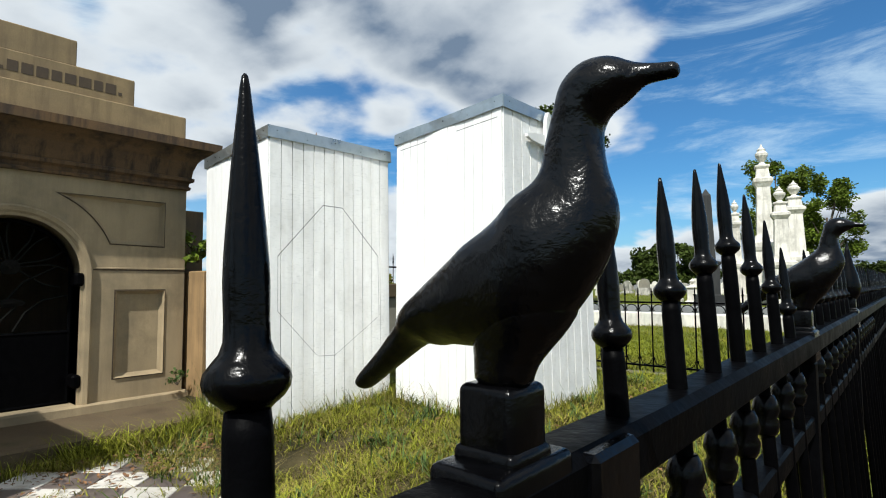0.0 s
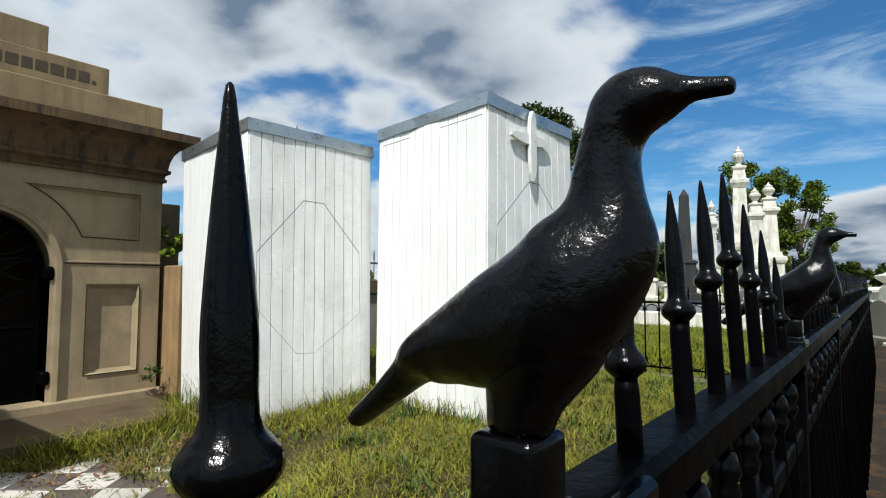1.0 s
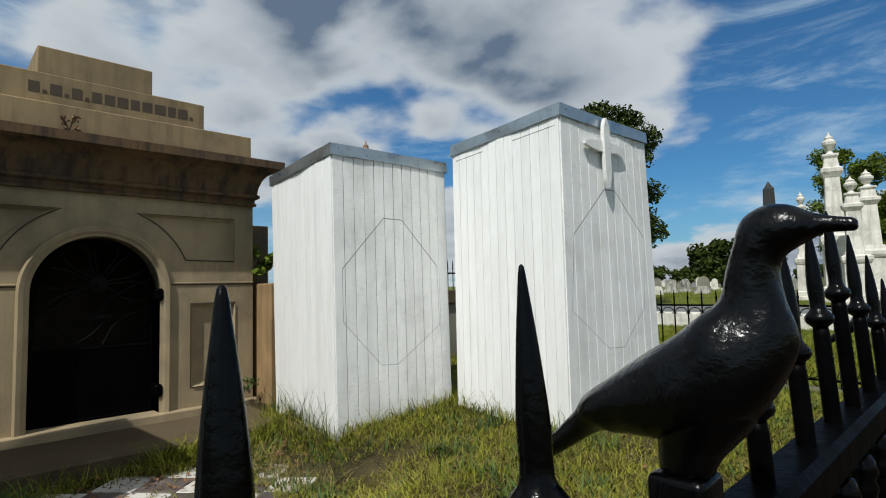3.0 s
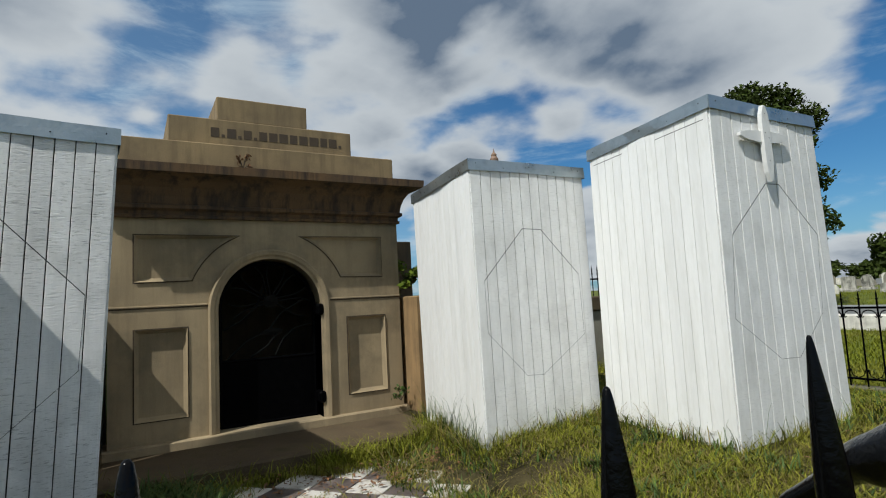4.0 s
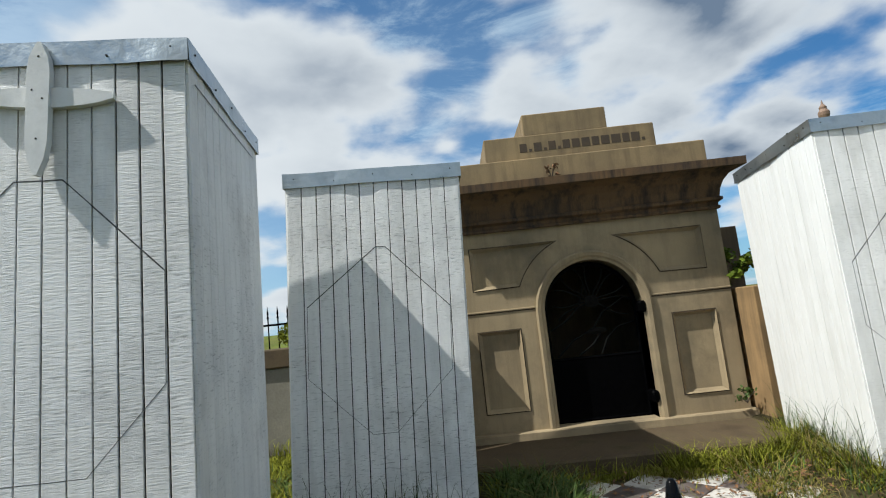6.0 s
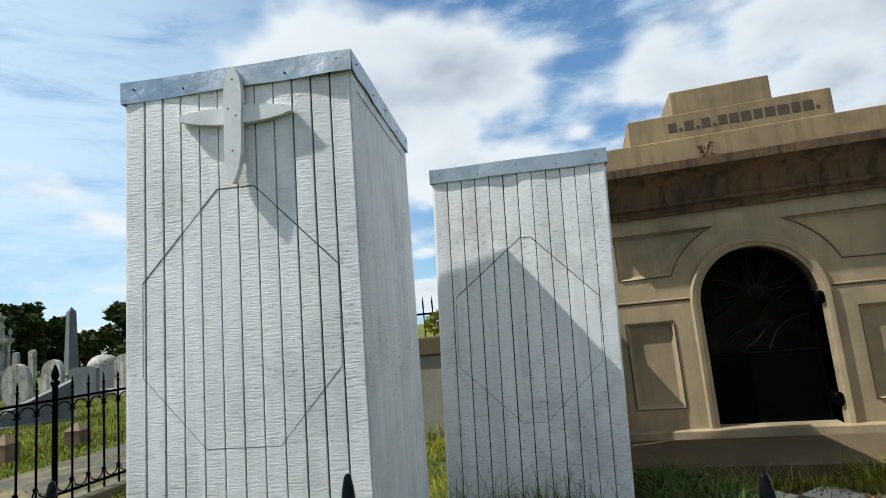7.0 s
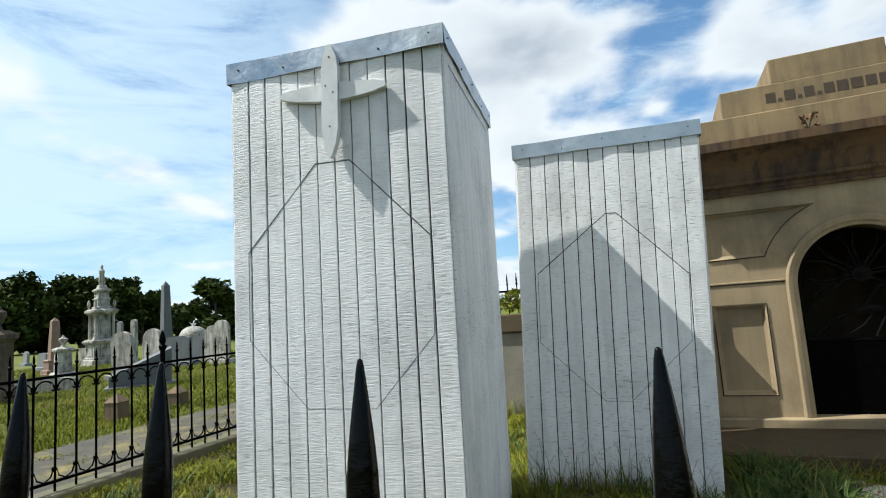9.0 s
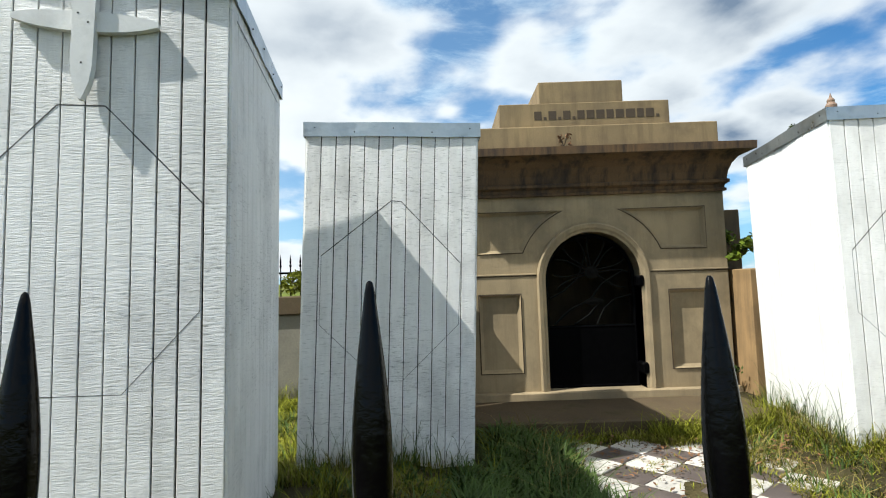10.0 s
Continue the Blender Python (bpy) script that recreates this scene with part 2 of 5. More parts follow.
MAT = {
    "iron": material("black_gloss_iron_paint", (0.0012, 0.0012, 0.0015), 0.20, 0, 0.25, 60, 120, 0.5, 0.0014, rough_spread=0.05, gloss=0.14),
    "iron_bird": material("black_gloss_paint_on_rough_casting", (0.0012, 0.0012, 0.0015), 0.21, 0, 0.25, 60, 120, 0.5, 0.0024, rough_spread=0.03, gloss=0.25),
    "iron_dull": material("black_iron_paint_weathered", (0.0015, 0.0015, 0.0018), 0.42, 0, 0.3, 20, 90, 0.6, 0.0015, gloss=0.02),
    "stone": material("brownstone_ashlar", (0.325, 0.25, 0.147), 0.88, 0, 0.24, 1.7, 130, 0.55, 0.006, stain=(0.12, 0.098, 0.062), stain_amount=0.65, stain_scale=1.3, drip=(0.13, 0.10, 0.06, 0.28)),
    # cornice stone: weather streaks, plus the cove's shade put into the dark base
    "stone_stained_shaded": material("brownstone_stained_with_shade", (0.12, 0.068, 0.029), 0.9, 0, 0.3, 2.0, 90, 0.4, 0.004, stain=(0.022, 0.016, 0.011), stain_amount=0.85, stain_scale=2.2, drip=(0.014, 0.010, 0.008, 0.85)),
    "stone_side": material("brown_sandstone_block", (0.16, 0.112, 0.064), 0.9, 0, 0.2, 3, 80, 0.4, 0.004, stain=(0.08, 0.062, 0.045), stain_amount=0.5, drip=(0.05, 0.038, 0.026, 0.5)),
    "step": material("worn_brown_step_stone", (0.098, 0.071, 0.042), 0.88, 0, 0.3, 3, 50, 0.6, 0.008, stain=(0.06, 0.05, 0.026), stain_amount=0.8, stain_scale=3, gloss=0.2),
    "paint": material("white_house_paint_on_plywood", (0.85, 0.845, 0.825), 0.66, 0, 0.06, 2.2, 34, 0.85, 0.005, stain=(0.50, 0.50, 0.485), stain_amount=0.55, stain_scale=1.8, per_object=0.08, stretch=(1.4, 1.4, 1.3), saw=0.9, drip=(0.52, 0.515, 0.50, 0.35)),
    "paint_side": material("white_house_paint_smooth", (0.85, 0.845, 0.825), 0.6, 0, 0.04, 3.0, 40, 0.45, 0.004, stain=(0.62, 0.61, 0.56), stain_amount=0.4, stain_scale=3.0, per_object=0.06, stretch=(4, 4, 0.8), drip=(0.60, 0.59, 0.55, 0.3)),
    "paint_cross": material("grey_white_wood_paint", (0.70, 0.70, 0.68), 0.55, 0, 0.06, 4, 60, 0.3, 0.003, stain=(0.48, 0.48, 0.46), stain_amount=0.5, stain_scale=6),
    # shade of the white-painted grooves put into a near-black colour; nails share it
    "groove": material("dark_for_groove_shade_and_nails", (0.032, 0.03, 0.026), 0.9, 0, 0.3, 10, 90, 0.3, 0.002),
    "seam": material("dark_saw_cut", (0.07, 0.07, 0.07), 0.9, 0, 0.3, 10, 90, 0.1, 0.001),
    "zinc": material("galvanised_sheet_steel", (0.46, 0.51, 0.53), 0.34, 0.85, 0.22, 4, 8, 0.6, 0.014, stain=(0.22, 0.27, 0.29), stain_amount=0.7, stain_scale=4),
    # the closed chamber's darkness is put into this floor stone's colour
    "dark": material("tomb_floor_stone_with_shade", (0.05, 0.045, 0.04), 0.95, 0, 0.2, 4, 60, 0.2),
    "soil": material("grass_and_soil", (0.105, 0.13, 0.02), 0.95, 0, 0.4, 1.4, 30, 0.9, 0.02, stain=(0.16, 0.13, 0.045), stain_amount=0.6, stain_scale=1.0, gloss=0.2),
    "path": material("gravel_path", (0.07, 0.064, 0.047), 0.95, 0, 0.4, 3, 60, 0.8, 0.012, stain=(0.21, 0.17, 0.055), stain_amount=0.9, stain_scale=2.6),
    "grass": material("grass_blades", (0.275, 0.29, 0.03), 0.8, 0, 0.3, 1.1, 9, 0, stain=(0.28, 0.22, 0.06), stain_amount=0.5, stain_scale=0.9, per_island=0.8, gloss=0.1),
    "weed": material("weed_leaves", (0.075, 0.125, 0.025), 0.6, 0, 0.25, 6, 30, 0, per_island=0.5, gloss=0.2),
    "leaf": material("tree_leaves_green", (0.13, 0.185, 0.018), 0.65, 0, 0.3, 0.6, 6, 0, per_island=0.62, gloss=0.15),
    "leaf_dark": material("tree_leaves_dark", (0.058, 0.084, 0.015), 0.75, 0, 0.35, 0.4, 5, 0, per_island=0.68, gloss=0.1),
    "bark": material("tree_bark", (0.09, 0.07, 0.05), 0.95, 0, 0.3, 5, 25, 0.8, 0.03, stretch=(1, 1, 0.3)),
    "tile_white": material("white_marble_tile", (0.60, 0.57, 0.52), 0.6, 0, 0.14, 6, 60, 0.25, 0.003, stain=(0.24, 0.20, 0.14), stain_amount=0.85, stain_scale=6, per_object=0.22),
    "tile_dark": material("dark_slate_tile", (0.105, 0.082, 0.074), 0.65, 0, 0.2, 6, 60, 0.25, 0.003, stain=(0.2, 0.17, 0.13), stain_amount=0.5, stain_scale=4, per_object=0.25),
    "marble": material("weathered_white_marble", (0.43, 0.41, 0.36), 0.78, 0, 0.3, 3, 25, 0.35, 0.012, stain=(0.045, 0.043, 0.037), stain_amount=0.9, stain_scale=2.6, drip=(0.07, 0.066, 0.057, 0.75)),
    "granite": material("grey_granite", (0.20, 0.205, 0.21), 0.7, 0, 0.15, 2, 40, 0.2, 0.005),
    "granite_light": material("light_grey_granite", (0.115, 0.122, 0.13), 0.65, 0, 0.15, 2, 40, 0.2, 0.005, drip=(0.07, 0.075, 0.08, 0.6)),
    "granite_pink": material("pink_granite", (0.24, 0.15, 0.10), 0.6, 0, 0.2, 2, 40, 0.2, 0.005, drip=(0.12, 0.08, 0.06, 0.5)),
    "concrete": material("grey_concrete_wall", (0.20, 0.185, 0.145), 0.9, 0, 0.3, 2, 40, 0.4, 0.006, stain=(0.17, 0.15, 0.12), stain_amount=0.6),
    "gate_iron": material("worn_gate_iron", (0.008, 0.0075, 0.0065), 0.7, 0, 0.4, 20, 90, 0.5, 0.002, gloss=0.03),
    "kerb": material("mossy_kerb_stone", (0.13, 0.115, 0.075), 0.9, 0, 0.3, 3, 40, 0.5, 0.008, stain=(0.075, 0.085, 0.028), stain_amount=0.85, stain_scale=3.0),
    "letter": material("dark_recessed_lettering", (0.06, 0.042, 0.026), 0.9, 0, 0.2, 10, 60, 0.1),
    "straw": material("dry_straw", (0.30, 0.235, 0.085), 0.85, 0, 0.25, 2, 20, 0, per_island=0.6, gloss=0.1),
    "asphalt": material("dark_path_with_leaf_dust", (0.03, 0.024, 0.017), 0.95, 0, 0.35, 3, 50, 0.6, 0.01, stain=(0.10, 0.055, 0.025), stain_amount=0.6, stain_scale=5, gloss=0.1),
    "marble_white": material("clean_white_marble", (0.66, 0.63, 0.56), 0.75, 0, 0.15, 2, 25, 0.3, 0.01, stain=(0.32, 0.30, 0.26), stain_amount=0.7, stain_scale=2.5, drip=(0.25, 0.23, 0.20, 0.5)),
    "granite_dark": material("dark_grey_granite", (0.026, 0.027, 0.028), 0.7, 0, 0.2, 2, 40, 0.2, 0.005, drip=(0.05, 0.05, 0.048, 0.5), gloss=0.2),
    "stone_old": material("old_brown_monument_stone", (0.085, 0.065, 0.042), 0.9, 0, 0.3, 3, 50, 0.4, 0.006, stain=(0.17, 0.135, 0.09), stain_amount=0.8, stain_scale=2.2, drip=(0.03, 0.025, 0.02, 0.7)),
    "lawn": material("lawn_blades", (0.175, 0.195, 0.018), 0.8, 0, 0.25, 0.7, 6, 0, stain=(0.33, 0.27, 0.06), stain_amount=0.5, stain_scale=0.5, per_island=0.45, gloss=0.1),
    "stone_warm": material("ochre_parapet_stone", (0.235, 0.168, 0.086), 0.88, 0, 0.22, 2.2, 110, 0.45, 0.005, stain=(0.10, 0.07, 0.04), stain_amount=0.65, stain_scale=1.6, drip=(0.085, 0.06, 0.034, 0.5)),
    "paint_clean": material("white_house_paint_on_planks", (0.84, 0.835, 0.815), 0.6, 0, 0.06, 2.2, 34, 0.6, 0.004, stain=(0.58, 0.575, 0.55), stain_amount=0.5, stain_scale=2.4, per_object=0.07, stretch=(1.4, 1.4, 1.3), saw=0.35, drip=(0.55, 0.54, 0.51, 0.3)),
    "earth": material("dark_plot_earth", (0.05, 0.043, 0.02), 0.95, 0, 0.4, 2.5, 40, 0.9, 0.02, stain=(0.13, 0.10, 0.045), stain_amount=0.6, stain_scale=1.6, gloss=0.1),
    "stone_pier": material("orange_sandstone_pier", (0.30, 0.19, 0.085), 0.9, 0, 0.2, 3, 80, 0.4, 0.004, stain=(0.13, 0.085, 0.045), stain_amount=0.6, drip=(0.08, 0.055, 0.03, 0.4)),
    "leaf_litter": material("dry_fallen_leaf", (0.23, 0.11, 0.045), 0.8, 0, 0.3, 6, 30, 0, per_island=0.5),
}


# ---------------------------------------------------------------- mesh helpers
def finish(bm, name, mat, smooth=False):
    me = bpy.data.meshes.new(name)
    bmesh.ops.recalc_face_normals(bm, faces=bm.faces)
    if smooth:
        for f in bm.faces:
            f.smooth = True
    bm.to_mesh(me)
    bm.free()
    me.materials.append(MAT[mat])
    return me


def part(name, bm, mat, parent, label="", smooth=False):
    ob = new(name, finish(bm, name, mat, smooth))
    ob.parent = parent
    return tagged(ob, label)


def thing(name, label, category, at=(0, 0, 0), group="", kind="", rz=0.0):
    ob = new(name)
    ob.empty_display_size = 0.1
    ob.matrix_world = pose(*at, 0, 0, rz)
    return tagged(ob, label, category, group, kind)


def solid(name, bm, mat, label, category, group="", kind="", smooth=False):
    return tagged(new(name, finish(bm, name, mat, smooth)), label, category, group, kind)


def box(bm, x0, x1, y0, y1, z0, z1, bevel=0.0):
    vs = [bm.verts.new((x, y, z)) for z in (z0, z1) for x, y in ((x0, y0), (x1, y0), (x1, y1), (x0, y1))]
    fs = [bm.faces.new([vs[i] for i in q]) for q in ((3, 2, 1, 0), (4, 5, 6, 7), (0, 1, 5, 4), (1, 2, 6, 5), (2, 3, 7, 6), (3, 0, 4, 7))]
    if bevel:
        bmesh.ops.bevel(bm, geom=list({e for f in fs for e in f.edges}), offset=bevel, segments=1, affect="EDGES", profile=0.5)
    return bm


def a_box(*a, **k):
    return box(bmesh.new(), *a, **k)


def hexa(bm, bottom, top):
    """A block from four bottom and four top corners, both anticlockwise from above."""
    vs = [bm.verts.new(p) for p in (*bottom, *top)]
    for q in ((3, 2, 1, 0), (4, 5, 6, 7), (0, 1, 5, 4), (1, 2, 6, 5), (2, 3, 7, 6), (3, 0, 4, 7)):
        bm.faces.new([vs[i] for i in q])
    return bm


def lathe(bm, profile, at=(0, 0, 0), segs=16, sx=1.0, sy=1.0, wobble=0.0, turn=0.0):
    """A turned shape from (radius, height) pairs from the bottom up, closed at both ends."""
    rings = []
    for r, z in profile:
        ring = []
        for i in range(segs):
            a = 2 * math.pi * i / segs + turn
            k = r * (1 + (random.uniform(-wobble, wobble) if wobble else 0))
            ring.append(bm.verts.new((at[0] + k * sx * math.cos(a), at[1] + k * sy * math.sin(a), at[2] + z)))
        rings.append(ring)
    for a, b in zip(rings, rings[1:]):
        for i in range(segs):
            j = (i + 1) % segs
            bm.faces.new((a[i], a[j], b[j], b[i]))
    bm.faces.new(rings[0][::-1])
    bm.faces.new(rings[-1])
    return bm


def tube(bm, pts, r, segs=8):
    """A round bar along a line of points; r is one radius or one for each point."""
    pts = [Vector(p) for p in pts]
    rings = []
    for i, p in enumerate(pts):
        d = (pts[min(i + 1, len(pts) - 1)] - pts[max(i - 1, 0)]).normalized()
        side = d.cross(Vector((0, 0, 1)) if abs(d.z) < 0.9 else Vector((1, 0, 0))).normalized()
        up = side.cross(d)
        k = r[i] if isinstance(r, (list, tuple)) else r
        rings.append([bm.verts.new(p + k * (math.cos(2 * math.pi * j / segs) * side + math.sin(2 * math.pi * j / segs) * up)) for j in range(segs)])
    for a, b in zip(rings, rings[1:]):
        for j in range(segs):
            bm.faces.new((a[j], a[(j + 1) % segs], b[(j + 1) % segs], b[j]))
    bm.faces.new(rings[0][::-1])
    bm.faces.new(rings[-1])
    return bm


def slab_yz(bm, loops, x0, x1):
    """A plate across x from x0 (back) to x1 (front), outlined in y and z; the loops after the first are holes."""
    edges, rims = [], []
    for loop in loops:
        vs = [bm.verts.new((x1, y, z)) for y, z in loop]
        rims.append(vs)
        edges += [bm.edges.new((vs[i], vs[(i + 1) % len(vs)])) for i in range(len(vs))]
    made = bmesh.ops.triangle_fill(bm, edges=edges, use_beauty=True, use_dissolve=False)
    front = [g for g in made["geom"] if isinstance(g, bmesh.types.BMFace)]
    for vs in rims:
        back = [bm.verts.new((x0, v.co.y, v.co.z)) for v in vs]
        for i in range(len(vs)):
            j = (i + 1) % len(vs)
            bm.faces.new((vs[i], vs[j], back[j], back[i]))
    return bm


def ring_yz(bm, outline, x0, x1, width):
    """A moulding of that width that runs inside a closed outline in y and z, sloping from x1 at its outer edge to x0 at its inner edge."""
    n = len(outline)
    cy, cz = sum(p[0] for p in outline) / n, sum(p[1] for p in outline) / n
    area = sum(outline[i][0] * outline[(i + 1) % n][1] - outline[(i + 1) % n][0] * outline[i][1] for i in range(n))
    s = 1 if area > 0 else -1
    inner = []
    for i in range(n):
        a, b, c = Vector(outline[i - 1]), Vector(outline[i]), Vector(outline[(i + 1) % n])
        d1, d2 = (b - a).normalized(), (c - b).normalized()
        n1, n2 = Vector((-d1.y, d1.x)) * s, Vector((-d2.y, d2.x)) * s
        m = (n1 + n2).normalized()
        inner.append(b + m * width / max(0.4, m.dot(n1)))
    o = [bm.verts.new((x1, *p)) for p in outline]
    k = [bm.verts.new((x0, *p)) for p in inner]
    for i in range(n):
        j = (i + 1) % n
        bm.faces.new((o[i], o[j], k[j], k[i]))
    return bm


def arc(cy, cz, r, a0, a1, n):
    return [(cy + r * math.cos(radians(a0 + (a1 - a0) * i / n)), cz + r * math.sin(radians(a0 + (a1 - a0) * i / n))) for i in range(n + 1)]


def smooth_step(v, a, b):
    t = max(0.0, min(1.0, (v - a) / (b - a)))
    return t * t * (3 - 2 * t)


def ground_z(x, y):
    """The lie of the land: a hollow at the paved court, a rise to the north plot and the hill behind the tomb."""
    court = smooth_step(x, -6.4, -5.7) * (1 - smooth_step(x, -2.9, -1.9)) * smooth_step(y, -1.0, -0.3) * (1 - smooth_step(y, 1.7, 2.45))
    z = 0.02 + 0.07 * smooth_step(y, 2.4, 3.6) * (1 - smooth_step(y, 5.0, 6.5)) - 0.17 * court
    z += -0.25 * smooth_step(math.hypot(x, y), 18, 45) * smooth_step(y, -14, -26) + 0.35 * smooth_step(y, 18, 30)
    return z

# ---------------------------------------------------------------- ground
def make_ground():
    near = [i * 0.2 for i in range(-45, 46)]
    xs = sorted({-3000, -900, -300, -120, -60, -40, -30, -22, -16, -12, 12, 16, 22, 30, 45, 80, 300, 900, 3000, *near})
    ys = sorted({-3000, -900, -300, -120, -60, -45, -35, -28, -22, -18, -14, -11, 11, 14, 18, 22, 26, 30, 36, 45, 60, 120, 300, 900, 3000, *near})
    bm = bmesh.new()
    g = [[bm.verts.new((x, y, ground_z(x, y) + 0.02 * noise.noise((x * 0.9, y * 0.9, 0)))) for y in ys] for x in xs]
    for i in range(len(xs) - 1):
        for j in range(len(ys) - 1):
            bm.faces.new((g[i][j], g[i + 1][j], g[i + 1][j + 1], g[i][j + 1]))
    return solid("ground", bm, "soil", "rough grass lawn with bare dry patches", "ground", kind="structure", smooth=True)


make_ground()


def make_plot_earth():
    """The earth inside the plot, a thin bed on the ground."""
    bm = bmesh.new()
    xs, ys = [-5.62 + 0.1625 * i for i in range(35)], [-4.88 + 0.16 * i for i in range(71)]
    g = [[bm.verts.new((x, y, ground_z(x, y) + 0.02 * noise.noise((x * 0.9, y * 0.9, 0)) + 0.006 + 0.006 * noise.noise((x * 5, y * 5, 4)))) for y in ys] for x in xs]
    for i in range(len(xs) - 1):
        for j in range(len(ys) - 1):
            bm.faces.new((g[i][j], g[i + 1][j], g[i + 1][j + 1], g[i][j + 1]))
    return solid("plot_earth", bm, "earth", "dark bare earth under the grass of the plot", "earth", kind="structure", smooth=True)


make_plot_earth()


# ---------------------------------------------------------------- tomb built into the bank
FX, YC = -5.30, 0.905
tomb = thing("mausoleum", "brownstone mausoleum front with stepped parapet and arched doorway", "mausoleum", (FX, YC, 0))


def make_tomb():
    inv = tomb.matrix_world.inverted()

    def add(name, bm, mat, label="", smooth=False, parent=tomb):
        ob = part(name, bm, mat, parent, label, smooth)
        if parent is tomb:
            ob.matrix_parent_inverse = inv
        return ob

    yl, yr = -0.50, 2.32
    cz, ro, ri = 1.216, 0.593, 0.50
    opening = [(YC - ri, 0.06), (YC + ri, 0.06), *arc(YC, cz, ri, 0, 180, 28)]
    side = [(yl, 0.0), (yr, 0.0), (yr, 2.14), (yl, 2.14)]
    low = [[(1.692, 0.27), (2.127, 0.27), (2.127, 1.078), (1.692, 1.078)], [(-0.297, 0.27), (0.135, 0.27), (0.135, 1.078), (-0.297, 1.078)]]
    spandrel = [(2.108, 1.51), (2.108, 1.942), (1.215, 1.942), *arc(YC, cz, 0.79, 62, 22.5, 9)]
    mirror = [(2 * YC - p, q) for p, q in spandrel][::-1]
    panels = [*low, spandrel, mirror]
    add("front_wall", slab_yz(bmesh.new(), [side, opening, *panels], FX - 0.045, FX), "stone")
    back = bmesh.new()
    slab_yz(back, [[(yl, 0.0), (yr, 0.0), (yr, 2.14), (yl, 2.14)], opening], FX - 0.30, FX - 0.045)
    add("backing_wall", back, "stone")
    for loop in panels:
        bm = bmesh.new()
        ring_yz(bm, loop, FX - 0.043, FX - 0.012, 0.035)
        ring_yz(bm, [(p, q) for p, q in loop], FX - 0.006, FX + 0.014, 0.014)
        add("panel_moulding", bm, "stone")
        grow = bmesh.new()
        ring_yz(grow, loop, FX + 0.0015, FX + 0.0015, -0.011)
        add("panel_joint", grow, "letter")
    # ring round the arch, down to the sill on both sides
    outer = [(YC + ro, 0.06), *arc(YC, cz, ro, 0, 180, 28), (YC - ro, 0.06)]
    inner = [(YC + ri, 0.06), *arc(YC, cz, ri, 0, 180, 28), (YC - ri, 0.06)]
    bm = bmesh.new()
    prof = [(0.0, 0.0), (0.0, 0.028), (0.18, 0.04), (0.55, 0.03), (0.75, 0.012), (1.0, 0.004), (1.0, -0.2)]
    grid = [[bm.verts.new((FX + h, a[0] + (b[0] - a[0]) * f, a[1] + (b[1] - a[1]) * f)) for f, h in prof] for a, b in zip(outer, inner)]
    for a, b in zip(grid, grid[1:]):
        for i in range(len(prof) - 1):
            bm.faces.new((a[i], b[i], b[i + 1], a[i + 1]))
    add("arch_moulding", bm, "stone", "moulded stone surround of the arched doorway")
    for a, b in ((yl, YC - ro), (YC + ro, yr)):
        add("course_joint", a_box(FX - 0.02, FX + 0.002, a, b, 1.266, 1.2775), "letter")
        add("string_course", a_box(FX - 0.02, FX + 0.012, a, b, 1.278, 1.296, bevel=0.004), "stone")
    add("plinth", a_box(FX - 0.3, FX + 0.07, yl - 0.045, yr + 0.045, -0.25, 0.074, bevel=0.012), "stone")
    # cornice: bed mould, deep cove and top slab, returned along both sides
    prof = [(-0.02, 2.10), (0.05, 2.10), (0.055, 2.125), (0.035, 2.135), (0.04, 2.165), (0.085, 2.185), (0.085, 2.215), (0.06, 2.225), (0.075, 2.30),
            (0.11, 2.375), (0.17, 2.435), (0.25, 2.472), (0.265, 2.476), (0.32, 2.478), (0.325, 2.556), (-0.02, 2.562)]
    bm = bmesh.new()
    rows = []
    for p, z in prof:
        q = p * 0.72
        rows.append([bm.verts.new(c) for c in ((FX - 2.4, yl - q, z), (FX + p, yl - q, z), (FX + p, 0.3, z), (FX + p, 1.5, z), (FX + p, yr + q - 0.02, z), (FX - 2.4, yr + q - 0.02, z))])
    for a, b in zip(rows, rows[1:]):
        for i in range(5):
            bm.faces.new((a[i], a[i + 1], b[i + 1], b[i]))
    add("cornice", bm, "stone_stained_shaded", "deep coved cornice streaked by weather, its shade put into the colour")
    add("parapet_block", a_box(FX - 1.2, -5.125, -0.42, 2.224, 2.55, 2.808, bevel=0.008), "stone_warm")
    add("parapet_block", a_box(FX - 1.0, -5.19, -0.025, 1.763, 2.806, 3.073, bevel=0.008), "stone_warm")
    add("parapet_block", a_box(FX - 0.8, -5.205, 0.403, 1.288, 3.071, 3.307, bevel=0.008), "stone_warm")
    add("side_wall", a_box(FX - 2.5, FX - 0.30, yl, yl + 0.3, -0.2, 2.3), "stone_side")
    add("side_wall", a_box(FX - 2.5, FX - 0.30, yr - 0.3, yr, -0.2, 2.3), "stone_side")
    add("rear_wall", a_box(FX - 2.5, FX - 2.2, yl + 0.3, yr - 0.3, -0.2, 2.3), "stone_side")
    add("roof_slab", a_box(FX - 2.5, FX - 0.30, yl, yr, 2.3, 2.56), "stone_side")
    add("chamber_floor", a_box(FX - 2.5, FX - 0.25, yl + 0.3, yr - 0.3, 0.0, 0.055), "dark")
    # name on the parapet, as plain bars
    wide = (0.075, 0.03, 0.08, 0.03, 0.075, 0.03, 0.075, 0.08, 0.085, 0.075, 0.085, 0.095, 0.07, 0.085, 0.03)
    y = 0.345
    for w in wide:
        h = 0.03 if w == 0.03 else 0.092
        add("letter_bar", a_box(-5.19, -5.187, y, y + w, 2.895, 2.895 + h), "letter")
        y += w + 0.022
